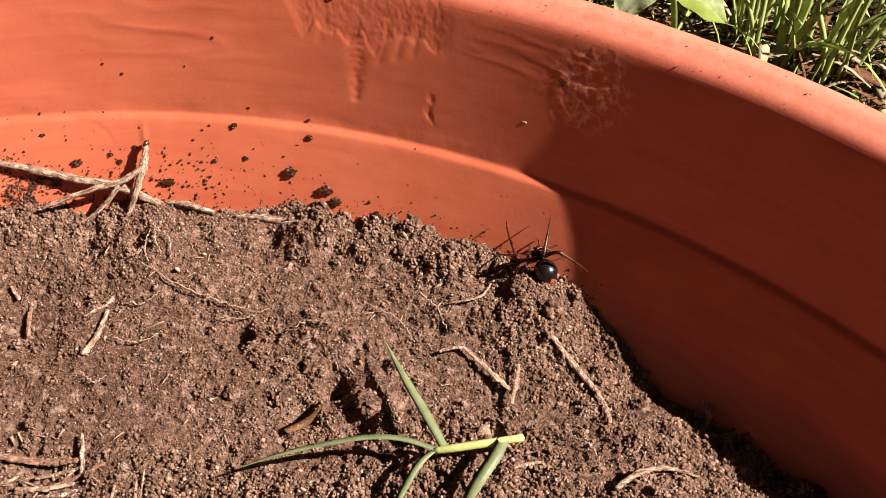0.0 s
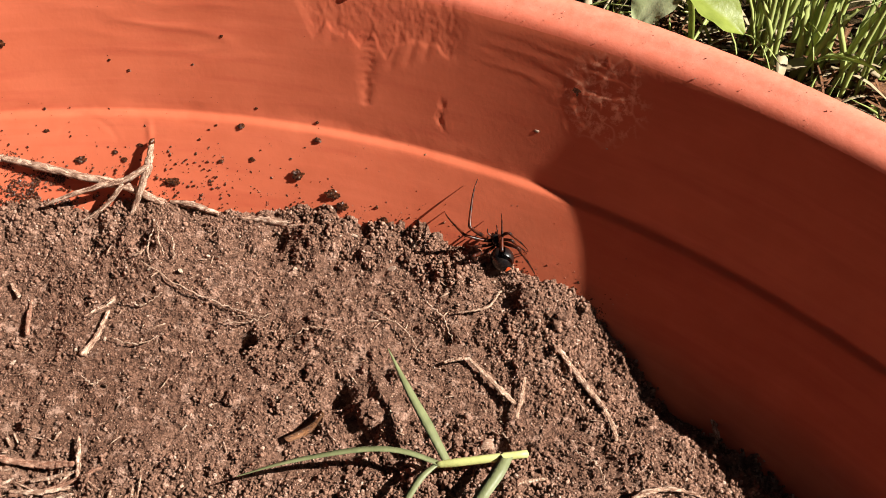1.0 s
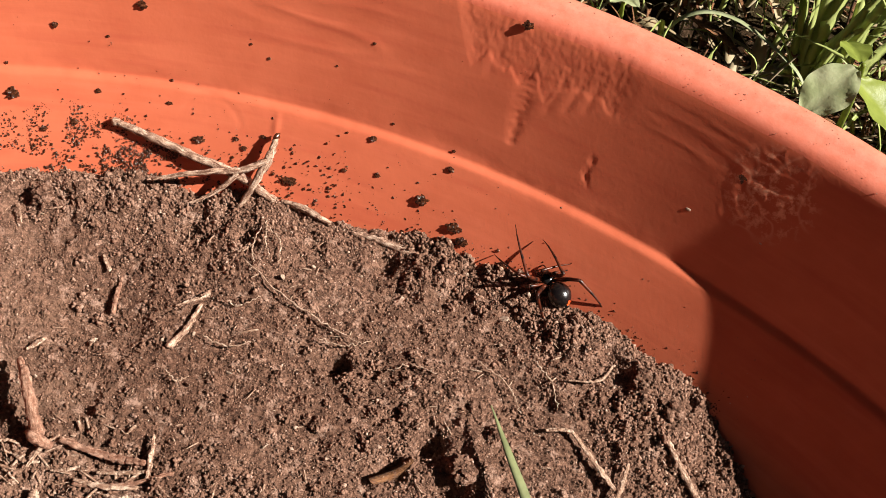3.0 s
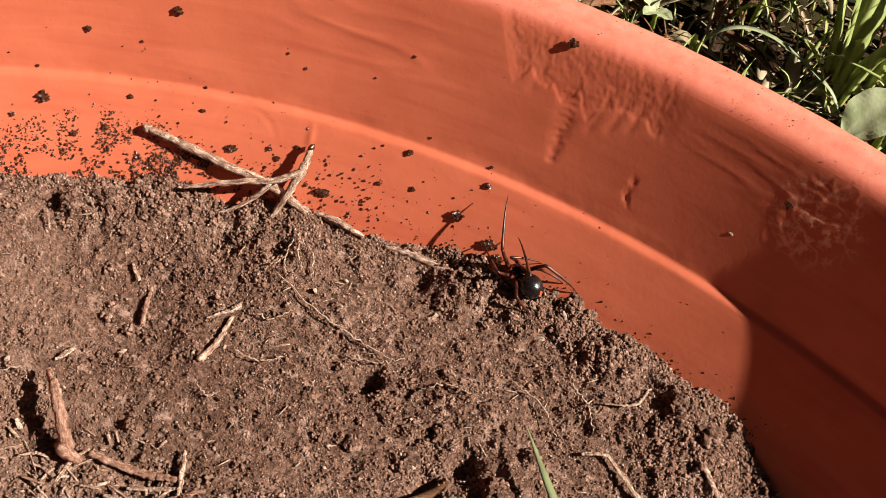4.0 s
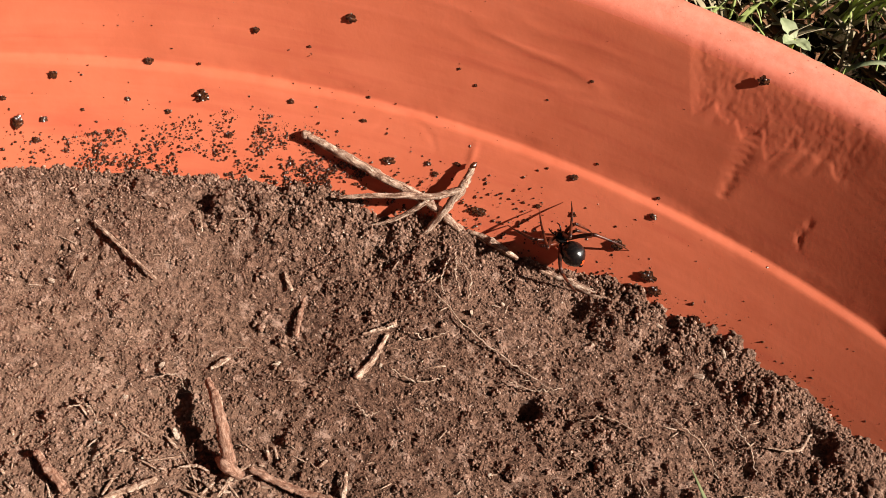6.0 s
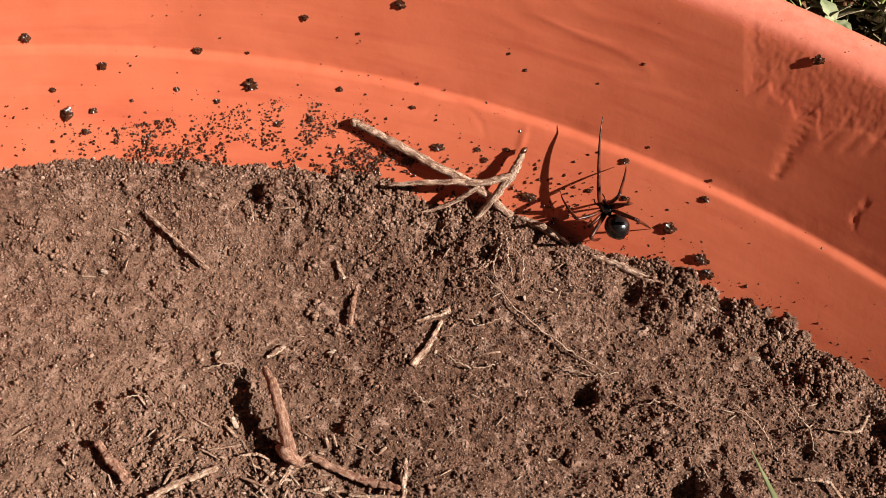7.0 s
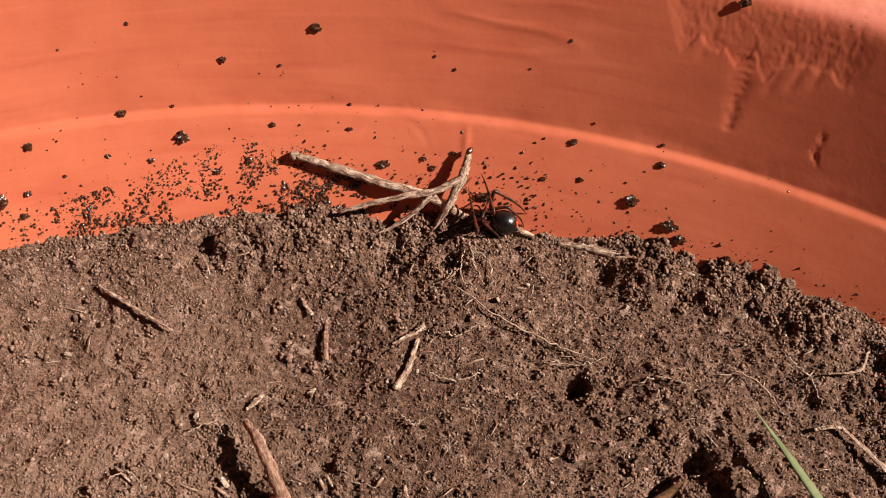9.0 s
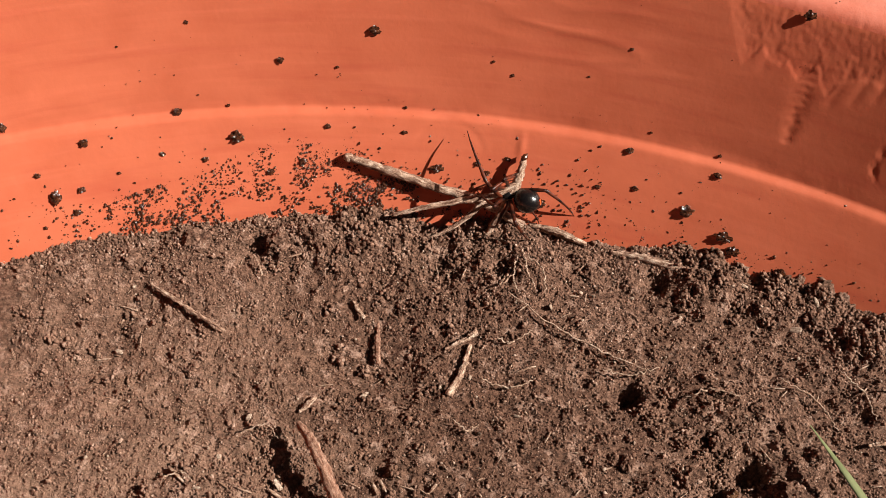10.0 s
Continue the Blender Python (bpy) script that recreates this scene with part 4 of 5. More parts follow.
STICKS = [
    ([(-0.0135, 0.2238), (0.0000, 0.2220), (0.0115, 0.2213)], 0.0012, [0.0011, 0.0014, 0.0010], "M_STICK", "reddish-brown stick lying flat on the soil"),
    ([(-0.0505, 0.2020), (-0.0440, 0.2085), (-0.0360, 0.2143)], 0.0012, [0.0010, 0.0012, 0.0010], "M_STRAW", "pale split straw lying on the soil"),
    ([(-0.0823, 0.2848), (-0.0731, 0.2795), (-0.0585, 0.2725)], 0.0010, [0.0004, 0.0008, 0.0004], "M_TWIG", "thin brown twig with a pale knot"),
    ([(-0.0159, 0.2803), (-0.0152, 0.2735), (-0.0142, 0.2670)], 0.0006, [0.0004, 0.0009, 0.0008], "M_STICK", "short flaky brown bark strip on the soil"),
    ([(0.0110, 0.2748), (0.0092, 0.2660), (0.0062, 0.2580)], 0.0002, [0.0007, 0.0011, 0.0013], "M_TWIG", "dusty short twig crumbling into the soil"),
    ([(0.0125, 0.2785), (0.0090, 0.2755), (0.0040, 0.2720)], 0.0008, [0.0010, 0.0009, 0.0004], "M_TWIG", "stubby dusty twig on the soil"),
    ([(-0.0300, 0.2545), (-0.0318, 0.2520), (-0.0335, 0.2492)], 0.0003, [0.0008, 0.0010, 0.0004], "M_TWIG", "small scrap of bark half sunk in soil"),
    ([(-0.0236, 0.2860), (-0.0220, 0.2838), (-0.0200, 0.2814)], 0.0006, [0.0005, 0.0007, 0.0006], "M_STRAW", "short pale straw fragment"),
    ([(-0.0060, 0.2122), (0.0060, 0.2138), (0.0200, 0.2195)], 0.0006, [0.0007, 0.0010, 0.0007], "M_STICK", "rough brown stick half buried in soil"),
    ([(-0.0680, 0.2125), (-0.0625, 0.2088), (-0.0565, 0.2050)], 0.0018, [0.0012, 0.0016, 0.0014], "M_STICK", "brown stick end poking from the soil"),
    ([(0.0111, 0.2300), (0.0122, 0.2240), (0.0135, 0.2172)], 0.0008, [0.0005, 0.0009, 0.0006], "M_TWIG", "short dusty twig lying crosswise"),
    ([(-0.0010, 0.2168), (0.0060, 0.2180), (0.0130, 0.2192)], 0.0006, [0.0005, 0.0010, 0.0006], "M_STRAW", "dry pale stem piece on the soil"),
    ([(0.1187, 0.2522), (0.1225, 0.2532), (0.1263, 0.2535)], 0.0010, [0.0006, 0.0007, 0.0006], "M_STRAW", "bent pale straw on the soil"),
    ([(0.1262, 0.2533), (0.1335, 0.2455), (0.1402, 0.2372)], 0.0010, [0.0007, 0.0010, 0.0009], "M_STRAW", "cracked pale straw on the soil"),
    ([(0.1426, 0.2462), (0.1413, 0.2395), (0.1398, 0.2328)], 0.0018, [0.0004, 0.0008, 0.0006], "M_STRAW", "flat pale splinter leaning on the soil"),
    ([(0.1528, 0.2550), (0.1597, 0.2463), (0.1656, 0.2370)], 0.0010, [0.0011, 0.0014, 0.0010], "M_TWIG", "dusty grey-brown twig on the soil slope"),
    ([(0.1652, 0.2375), (0.1672, 0.2320), (0.1680, 0.2258)], 0.0012, [0.0007, 0.0009, 0.0006], "M_STRAW", "short pale twig end on the soil slope"),
    ([(0.1226, 0.2668), (0.1315, 0.2688), (0.1360, 0.2765)], 0.0010, [0.0003, 0.0006, 0.0004], "M_STRAW", "kinked pale straw beside the burrow"),
    ([(0.1673, 0.2040), (0.1739, 0.2082), (0.1819, 0.2100), (0.1911, 0.2087)], 0.0014, [0.0009, 0.0011, 0.0009, 0.0005], "M_TWIG", "curved peeling twig on the soil slope"),
    ([(0.1975, 0.2480), (0.1980, 0.2395), (0.1984, 0.2308)], 0.0035, [0.0008, 0.0011, 0.0009], "M_TWIG", "grey twig standing in the shaded gap"),
    ([(0.1821, 0.2513), (0.1850, 0.2514), (0.1880, 0.2511)], 0.0020, [0.0003, 0.0005, 0.0003], "M_STRAW", "small straw in the shaded gap"),
    ([(0.1376, 0.2125), (0.1425, 0.2138), (0.1480, 0.2147)], 0.0010, [0.0006, 0.0009, 0.0006], "M_STRAW", "pale flat straw under the grass sprig"),
    ([(0.0178, 0.2917), (0.0197, 0.2960), (0.0217, 0.3006)], 0.0014, [0.0003, 0.0006, 0.0004], "M_STRAW", "bright pale straw sliver"),
    ([(0.0192, 0.2925), (0.0205, 0.2955), (0.0222, 0.2985)], 0.0010, [0.0003, 0.0004, 0.0002], "M_STRAW", "thin pale straw sliver"),
    ([(-0.0545, 0.2970), (-0.0525, 0.2935), (-0.0506, 0.2897)], 0.0018, [0.0002, 0.0004, 0.0002], "M_STRAW", "dry needle lying on the soil"),
    ([(-0.0435, 0.2100), (-0.0400, 0.2120), (-0.0366, 0.2142)], 0.0006, [0.0006, 0.0010, 0.0007], "M_STRAW", "split straw stub beside a longer one"),
    ([(-0.0060, 0.2133), (0.0030, 0.2128), (0.0118, 0.2138)], 0.0012, [0.0006, 0.0011, 0.0007], "M_STRAW", "long dusty straw lying flat on the litter"),
    ([(0.0036, 0.2104), (0.0085, 0.2106), (0.0132, 0.2118)], 0.0010, [0.0005, 0.0009, 0.0006], "M_TWIG", "short crumbling twig among straw litter"),
    ([(-0.0145, 0.2080), (-0.0135, 0.2035), (-0.0125, 0.1990)], 0.0022, [0.0012, 0.0019, 0.0016], "M_STRAW", "broad pale split stalk in the litter"),
    ([(-0.0128, 0.2142), (-0.0090, 0.2152), (-0.0058, 0.2172)], 0.0016, [0.0004, 0.0007, 0.0004], "M_STRAW", "thin pale stalk across the litter"),
    ([(-0.0012, 0.2028), (0.0000, 0.2050), (0.0014, 0.2074)], 0.0016, [0.0005, 0.0009, 0.0003], "M_STRAW", "pointed pale straw splinter in the litter"),
    ([(-0.0190, 0.2135), (-0.0172, 0.2195), (-0.0140, 0.2245)], 0.0024, [0.0004, 0.0007, 0.0004], "M_STRAW", "dry bent stalk at the foot of a stick"),
    ([(-0.0240, 0.2170), (-0.0205, 0.2155), (-0.0165, 0.2160)], 0.0014, [0.0005, 0.0008, 0.0005], "M_STRAW", "short pale stalk at the foot of a stick"),
    ([(-0.0320, 0.2185), (-0.0275, 0.2205), (-0.0235, 0.2200)], 0.0014, [0.0003, 0.0006, 0.0003], "M_STRAW", "thin pale stalk beside the broken stick"),
]
STICK_MATS = {"M_STICK": M_STICK, "M_STRAW": M_STRAW, "M_TWIG": M_TWIG}
for i, (pts, lift, radii, mat, label) in enumerate(STICKS):
    name = {"M_STICK": "stick", "M_STRAW": "straw", "M_TWIG": "twig"}[mat]
    laid = settle(pts, lift)
    thing(name, tube(laid, [q * 0.85 for q in radii], 40, 12, 0.30, 60 + i, 0.00010, 0.45 if mat == "M_STRAW" else 0.7), STICK_MATS[mat], label, name, "sticks on the soil", True, (laid[0], laid[-1]))

ROOTS = [
    [(0.0204, 0.2897), (0.0325, 0.2825), (0.0459, 0.2760), (0.0600, 0.2705)],
    [(0.0185, 0.2768), (0.0222, 0.2758), (0.0281, 0.2796)],
    [(0.0236, 0.3040), (0.0250, 0.2980), (0.0280, 0.2912)],
    [(0.0250, 0.3020), (0.0300, 0.2965), (0.0310, 0.2900)],
    [(0.0225, 0.3020), (0.0215, 0.2950), (0.0235, 0.2890)],
    [(0.0140, 0.2640), (0.0220, 0.2625), (0.0290, 0.2650)],
    [(0.0960, 0.2700), (0.1060, 0.2640), (0.1110, 0.2560)],
    [(0.0480, 0.2700), (0.0560, 0.2690), (0.0640, 0.2715)],
    [(0.1320, 0.2300), (0.1370, 0.2270), (0.1385, 0.2220)],
    [(-0.0480, 0.2420), (-0.0420, 0.2445), (-0.0380, 0.2410)],
    [(0.1560, 0.2230), (0.1620, 0.2180), (0.1640, 0.2110)],
    [(-0.0660, 0.2268), (-0.0615, 0.2290), (-0.0572, 0.2258)],
    [(0.0080, 0.2500), (0.0120, 0.2470), (0.0150, 0.2495)],
    [(0.0700, 0.2620), (0.0770, 0.2650), (0.0850, 0.2630)],
    [(0.1120, 0.2720), (0.1180, 0.2660), (0.1210, 0.2590)],
]
for i, pts in enumerate(ROOTS):
    thing("hair_root", tube(settle(pts, 0.0013), [0.00016, 0.00028, 0.00014], 26, 6, 0.15, 100 + i, 0.00022), M_ROOT, "fine pale hair root trailing over the soil", "root", "hair roots")

# pale chips of shell, husk and straw
CHIPS = [(0.1013, 0.2853, 2.6, 1.1), (0.0883, 0.2999, 1.6, 0.8), (0.0146, 0.2480, 2.0, 0.8), (-0.0356, 0.2280, 2.2, 0.8), (0.0331, 0.2875, 1.6, 0.8), (0.0443, 0.2919, 1.8, 0.6), (-0.0170, 0.2574, 1.5, 0.8), (0.0210, 0.2400, 1.3, 0.5),
         (0.0420, 0.2330, 1.2, 0.5), (-0.0560, 0.2200, 2.2, 0.9), (-0.0470, 0.2470, 1.1, 0.7), (0.1080, 0.2940, 1.4, 0.7), (-0.0115, 0.2185, 2.6, 1.2), (-0.0535, 0.2165, 2.4, 1.1), (-0.0475, 0.2195, 1.4, 0.6), (-0.0570, 0.2254, 1.3, 0.9),
         (0.0560, 0.2930, 1.5, 0.6), (0.0700, 0.2880, 1.3, 0.6), (0.0250, 0.2545, 1.3, 0.6), (-0.0880, 0.2650, 1.4, 0.8)]
for i, (x, y, a, w) in enumerate(CHIPS):
    rng = np.random.default_rng(300 + i)
    V, F = lump((0, 0, 0), (a * 0.0010, w * 0.0009, 0.00022), rng, ICO2, 0.34)
    ob = mesh_ob("husk_chip", V, F, M_CHIP)
    ob.matrix_world = Matrix.Translation((x, y, soil_at(x, y) + 0.0006))
    tagged(ob, "small bleached chip of husk on the soil", "husk chip", "husk chips")

for deg, z, a in ((64.6, 0.0355, 1.6), (60.9, 0.0375, 0.9), (63.6, 0.0560, 0.6)):
    rng = np.random.default_rng(int(deg * 10))
    p0 = on_wall(deg, z)
    e1 = np.array([-math.sin(radians(deg)), math.cos(radians(deg)), 0])
    e2 = on_wall(deg, z + 0.001) - p0
    e2 /= np.linalg.norm(e2)
    e3 = np.cross(e1, e2)
    V, F = lump((0, 0, 0), (1, 1, 1), rng, ICO2, 0.15)
    V = (V[:, :1] * e1 * 0.00055 + V[:, 1:2] * e2 * 0.00030 + V[:, 2:] * e3 * 0.00008) * a
    ob = mesh_ob("husk_chip", V, F, M_CHIP)
    ob.matrix_world = Matrix.Translation(p0)
    tagged(ob, "tiny pale flake stuck to the shaded orange wall", "husk chip", "husk chips")

V, F = lump((0, 0, 0), (0.0034, 0.0022, 0.0018), np.random.default_rng(77), ICO3, 0.10)
ob = thing("pebble", (V, F), M_STONE, "small rounded brown pebble on the soil", "pebble")
ob.matrix_world = Matrix.Translation((0.1311, 0.2232, soil_at(0.1311, 0.2232) + 0.0020))

V, F = ribbon(settle([(0.0730, 0.2278), (0.0785, 0.2325), (0.0832, 0.2368)], [0.0010, 0.0022, 0.0012]), [0.0030, 0.0042, 0.0022], 12, 0.3, (0, 0.2, 1))
thing("dead_leaf", (V, F), M_DEAD, "curled dark brown dead leaf scrap", "dead leaf")


def build_debris():
    """Tiny straw splinters and fibres strewn through the top of the soil."""
    rng = np.random.default_rng(17)
    parts = []
    for i in range(420):
        x, y = rng.uniform(-0.10, 0.20), rng.uniform(0.19, 0.305)
        if math.hypot(x, y) > 0.305:
            continue
        if rng.random() > 0.35 + 0.65 * (x + 0.1) / 0.3 and y > 0.22:
            continue
        a, ln = rng.uniform(0, math.pi), 0.0012 + 0.0050 * rng.random() ** 2.5
        dx, dy = math.cos(a) * ln / 2, math.sin(a) * ln / 2
        z = soil_at(x, y) + 0.0003
        w = rng.uniform(0.00010, 0.00032)
        parts.append(tube([(x - dx, y - dy, z + rng.uniform(-0.0002, 0.0005)), (x, y, z + 0.0003), (x + dx, y + dy, z + rng.uniform(-0.0003, 0.0006))], [w * 0.5, w, w * 0.6], 6, 5, 0.2, i))
    for i in range(110):                      # a thicker scatter round the broken stick
        x, y = rng.normal(-0.022, 0.026), rng.normal(0.212, 0.009)
        a, ln = rng.uniform(0, math.pi), 0.0015 + 0.009 * rng.random() ** 2.2
        dx, dy = math.cos(a) * ln / 2, math.sin(a) * ln / 2
        z = soil_at(x, y) + 0.0004
        w = rng.uniform(0.00015, 0.00055)
        parts.append(tube([(x - dx, y - dy, z + rng.uniform(-0.0002, 0.0006)), (x, y, z + 0.0004), (x + dx, y + dy, z + rng.uniform(-0.0003, 0.0008))], [w * 0.6, w, w * 0.7], 6, 6, 0.12, 900 + i, 0.0, 0.5))
    n = 520                                   # thin bleached flakes
    x, y = rng.uniform(-0.10, 0.20, n), rng.uniform(0.19, 0.306, n)
    ok = (np.hypot(x, y) < 0.309) & (rng.random(n) < 0.35 + 2.6 * np.clip(x, 0, 0.25))
    x, y = x[ok], y[ok]
    size = 0.00022 + 0.00055 * rng.random(len(x)) ** 2.5
    ob = strew("husk_flakes", np.stack([x, y, soil_height(x, y) + 0.0005], -1), size, M_CHIP, 23)
    tagged(ob, "tiny bleached flakes of husk among the crumbs", "husk flakes", kind="stuff")
    ob = mesh_ob("plant_debris", *join(parts), M_STRAW)
    tagged(ob, "tiny straw splinters and plant fibres in the soil", "plant debris", kind="stuff")


build_debris()

# ---------------------------------------------------------------- pulled sprig of grass on the soil
sprig = tagged(new("grass_sprig"), "pulled sprig of green grass wilting on the soil", "grass sprig")
Z0 = 0.0035
V, F = tube([(0.1175, 0.2158, Z0 - 0.0010), (0.1235, 0.2160, Z0), (0.1320, 0.2170, Z0 + 0.0003), (0.1424, 0.2186, Z0)], [0.0010, 0.0012, 0.0012, 0.0011], 14, 8, 0.05, 5)
mesh_ob("stem", V, F, M_STEM, sprig, True, "pale yellow-green stem")
for nm, pts, wd, mat in (("blade", [(0.1185, 0.2156, Z0 - 0.0006), (0.1080, 0.2186, Z0 + 0.0012), (0.0960, 0.2192, Z0 + 0.0010), (0.0760, 0.2165, Z0 - 0.0010), (0.0615, 0.2136, Z0 - 0.0040)], [0.0016, 0.0018, 0.0019, 0.0013, 0.0003], M_SPRIG),
                         ("blade", [(0.1200, 0.2166, Z0 - 0.0006), (0.1145, 0.2270, Z0 + 0.0012), (0.1085, 0.2390, Z0 + 0.0006), (0.1020, 0.2545, Z0 - 0.0030)], [0.0024, 0.0030, 0.0022, 0.0003], M_SPRIG),
                         ("blade", [(0.1178, 0.2160, Z0 - 0.0006), (0.1130, 0.2108, Z0 + 0.0005), (0.1080, 0.2030, Z0 - 0.0020), (0.1060, 0.1985, Z0 - 0.0040)], [0.0012, 0.0022, 0.0020, 0.0004], M_SPRIG),
                         ("blade", [(0.1368, 0.2176, Z0 + 0.0006), (0.1340, 0.2115, Z0 + 0.0020), (0.1285, 0.2035, Z0 + 0.0010), (0.1240, 0.1970, Z0 - 0.0030)], [0.0034, 0.0038, 0.0036, 0.0020], M_SPRIG)):
    V, F = ribbon(pts, wd, 16, 0.35, (0.1, 0.1, 1))
    mesh_ob(nm, V, F, mat, sprig)

# ---------------------------------------------------------------- the lawn outside
GROUND_Z = -0.032


def build_ground():
    n = 90
    V, F = [], []
    rings = [0.34, 0.37, 0.40, 0.44, 0.5, 0.6, 0.8, 1.2, 2, 4, 10, 40, 150]
    rng = np.random.default_rng(2)
    for r in rings:
        for k in range(n):
            a = 2 * math.pi * k / n
            V.append((r * math.cos(a), r * math.sin(a), GROUND_Z + (rng.normal(0, 0.004) if 0.36 < r < 2 else 0)))
    for i in range(len(rings) - 1):
        for k in range(n):
            F.append((i * n + k, (i + 1) * n + k, (i + 1) * n + (k + 1) % n, i * n + (k + 1) % n))
    V.append((0, 0, GROUND_Z - 0.066))
    for k in range(n):
        F.append((k, (k + 1) % n, len(V) - 1))
    ob = mesh_ob("ground", V, F, M_GROUND)
    tagged(ob, "dark earth under the lawn round the pot", "ground", kind="structure")


build_ground()


def grass_blade(base, deg, length, width, lean, rng):
    """A blade that rises from base and bows over towards a bearing."""
    d = np.array([math.cos(radians(deg)), math.sin(radians(deg)), 0])
    b0 = np.array(base)
    pts = [b0, b0 + d * length * lean * 0.15 + np.array([0, 0, length * 0.38]), b0 + d * length * lean * 0.5 + np.array([0, 0, length * (0.74 - 0.15 * lean)]),
           b0 + d * length * lean * (0.95) + np.array([0, 0, length * (0.98 - 0.5 * lean)])]
    pts[2] = pts[2] + rng.normal(0, length * 0.03, 3)
    sd = (-d[1] * 0.3 + d[0], d[0] * 0.3 + d[1], 0.4)
    return ribbon(pts, [width * 0.8, width, width * 0.8, width * 0.08], 12, 0.3, sd, rng.uniform(-0.6, 0.6))


def grass_tuft(x, y, n, length, width, deg, spread, seed, label, mat=None):
    rng = np.random.default_rng(seed)
    root = tagged(new("grass_tuft"), label, "grass", "grass tufts by the pot")
    for i in range(n):
        base = (x + rng.normal(0, spread), y + rng.normal(0, spread), GROUND_Z - 0.003)
        V, F = grass_blade(base, deg + rng.normal(0, 45), length * rng.uniform(0.7, 1.1), width * rng.uniform(0.6, 1.15), rng.uniform(0.05, 0.95), rng)
        mesh_ob("blade", V, F, mat or M_BLADE, root)


TUFTS = [
    (0.238, 0.399, 20, 0.100, 0.0024, 80, 0.006, 1, "upright tuft of broad light-green grass beside the pot"),
    (0.247, 0.408, 12, 0.095, 0.0023, 60, 0.007, 2, "light-green grass tuft growing beside the pot"),
    (0.270, 0.381, 13, 0.085, 0.0026, 40, 0.008, 3, "spreading green grass tuft by the rim"),
    (0.253, 0.392, 6, 0.080, 0.0038, 0, 0.005, 4, "bowed green grass tuft by the rim"),
    (0.305, 0.390, 12, 0.085, 0.0026, 30, 0.012, 5, "bent green grass tuft in the lawn"),
    (0.197, 0.434, 5, 0.105, 0.0056, 100, 0.004, 6, "broad upright grass tuft in dark earth"),
    (0.208, 0.430, 8, 0.095, 0.0044, 65, 0.005, 7, "bright upright grass tuft in dark earth"),
    (0.225, 0.475, 10, 0.070, 0.0032, 50, 0.014, 8, "green grass tuft in the lawn"),
    (0.160, 0.490, 9, 0.060, 0.0030, 40, 0.012, 9, "small grass tuft in the lawn"),
    (0.300, 0.345, 9, 0.075, 0.0026, 20, 0.008, 10, "low grass tuft by the rim"),
    (0.130, 0.500, 10, 0.060, 0.0034, -50, 0.012, 11, "leaning grass tuft in the lawn"),
]
for x, y, n, ln, w, deg, sp, seed, label in TUFTS:
    grass_tuft(x, y, n, ln, w, deg, sp, seed, label)


def build_lawn():
    rng = np.random.default_rng(91)
    green, dry = [], []
    for i in range(3300):
        deg = rng.uniform(20, 120) if i < 1200 else rng.uniform(0, 360)
        r = 0.372 + abs(rng.normal(0, 0.11))
        x, y = r * math.cos(radians(deg)), r * math.sin(radians(deg))
        if math.hypot(x, y) < 0.366:
            continue
        if rng.random() < (0.45 if r < 0.47 else 0.65):
            green.append(grass_blade((x, y, GROUND_Z - 0.002), rng.uniform(0, 360), rng.uniform(0.018, 0.05), rng.uniform(0.0012, 0.0030), rng.uniform(0.3, 0.98), rng))
        else:
            ln, a = rng.uniform(0.015, 0.05), rng.uniform(0, 6.28)
            z = GROUND_Z + 0.004 + 0.012 * rng.random() ** 2
            p = np.array([x, y, z])
            d = np.array([math.cos(a), math.sin(a), rng.normal(0, 0.12)]) * ln / 2
            dry.append(ribbon([p - d, p + np.array([0, 0, 0.002]), p + d], [0.0006, 0.0016, 0.0005], 6, 0.3, (0, 0.1, 1)))
    litter = []
    for i in range(3600):
        deg, r = rng.uniform(40, 90), 0.374 + abs(rng.normal(0, 0.075))
        p = np.array([r * math.cos(radians(deg)), r * math.sin(radians(deg)), GROUND_Z + 0.003 + 0.016 * rng.random() ** 2])
        a, ln = rng.uniform(0, 6.28), rng.uniform(0.006, 0.034)
        d = np.array([math.cos(a), math.sin(a), rng.normal(0, 0.25)]) * ln / 2
        w = rng.uniform(0.0007, 0.0022) if rng.random() < 0.7 else rng.uniform(0.003, 0.007)
        (dry if rng.random() < 0.5 else litter).append(ribbon([p - d, p + np.array([0, 0, rng.uniform(0.001, 0.004)]), p + d], [w * 0.5, w, w * 0.4], 6, 0.5, (rng.normal(0, 0.3), 0.1, 1), rng.uniform(-0.8, 0.8)))
    tagged(mesh_ob("leaf_litter", *join(litter), M_DEAD), "curled brown dead leaves and stalks on the earth", "leaf litter", kind="stuff")
    tagged(mesh_ob("lawn_grass", *join(green), M_BLADE), "short green lawn grass round the pot", "grass", kind="stuff")
    tagged(mesh_ob("dry_thatch", *join(dry), M_HAY), "dry straw-coloured thatch among the grass", "thatch", kind="stuff")
    items = []
    for i in range(900):
        deg, r = rng.uniform(25, 110), 0.362 + abs(rng.normal(0, 0.06))
        s = 0.0008 + 0.004 * rng.random() ** 3
        items.append(lump((r * math.cos(radians(deg)), r * math.sin(radians(deg)), GROUND_Z + s * 0.4 + 0.001), s, rng, ICO1, 0.3))
    tagged(lumps_ob("ground_crumbs", items, M_CRUMB), "loose crumbs of earth among the grass", "soil crumbs", kind="stuff")


build_lawn()


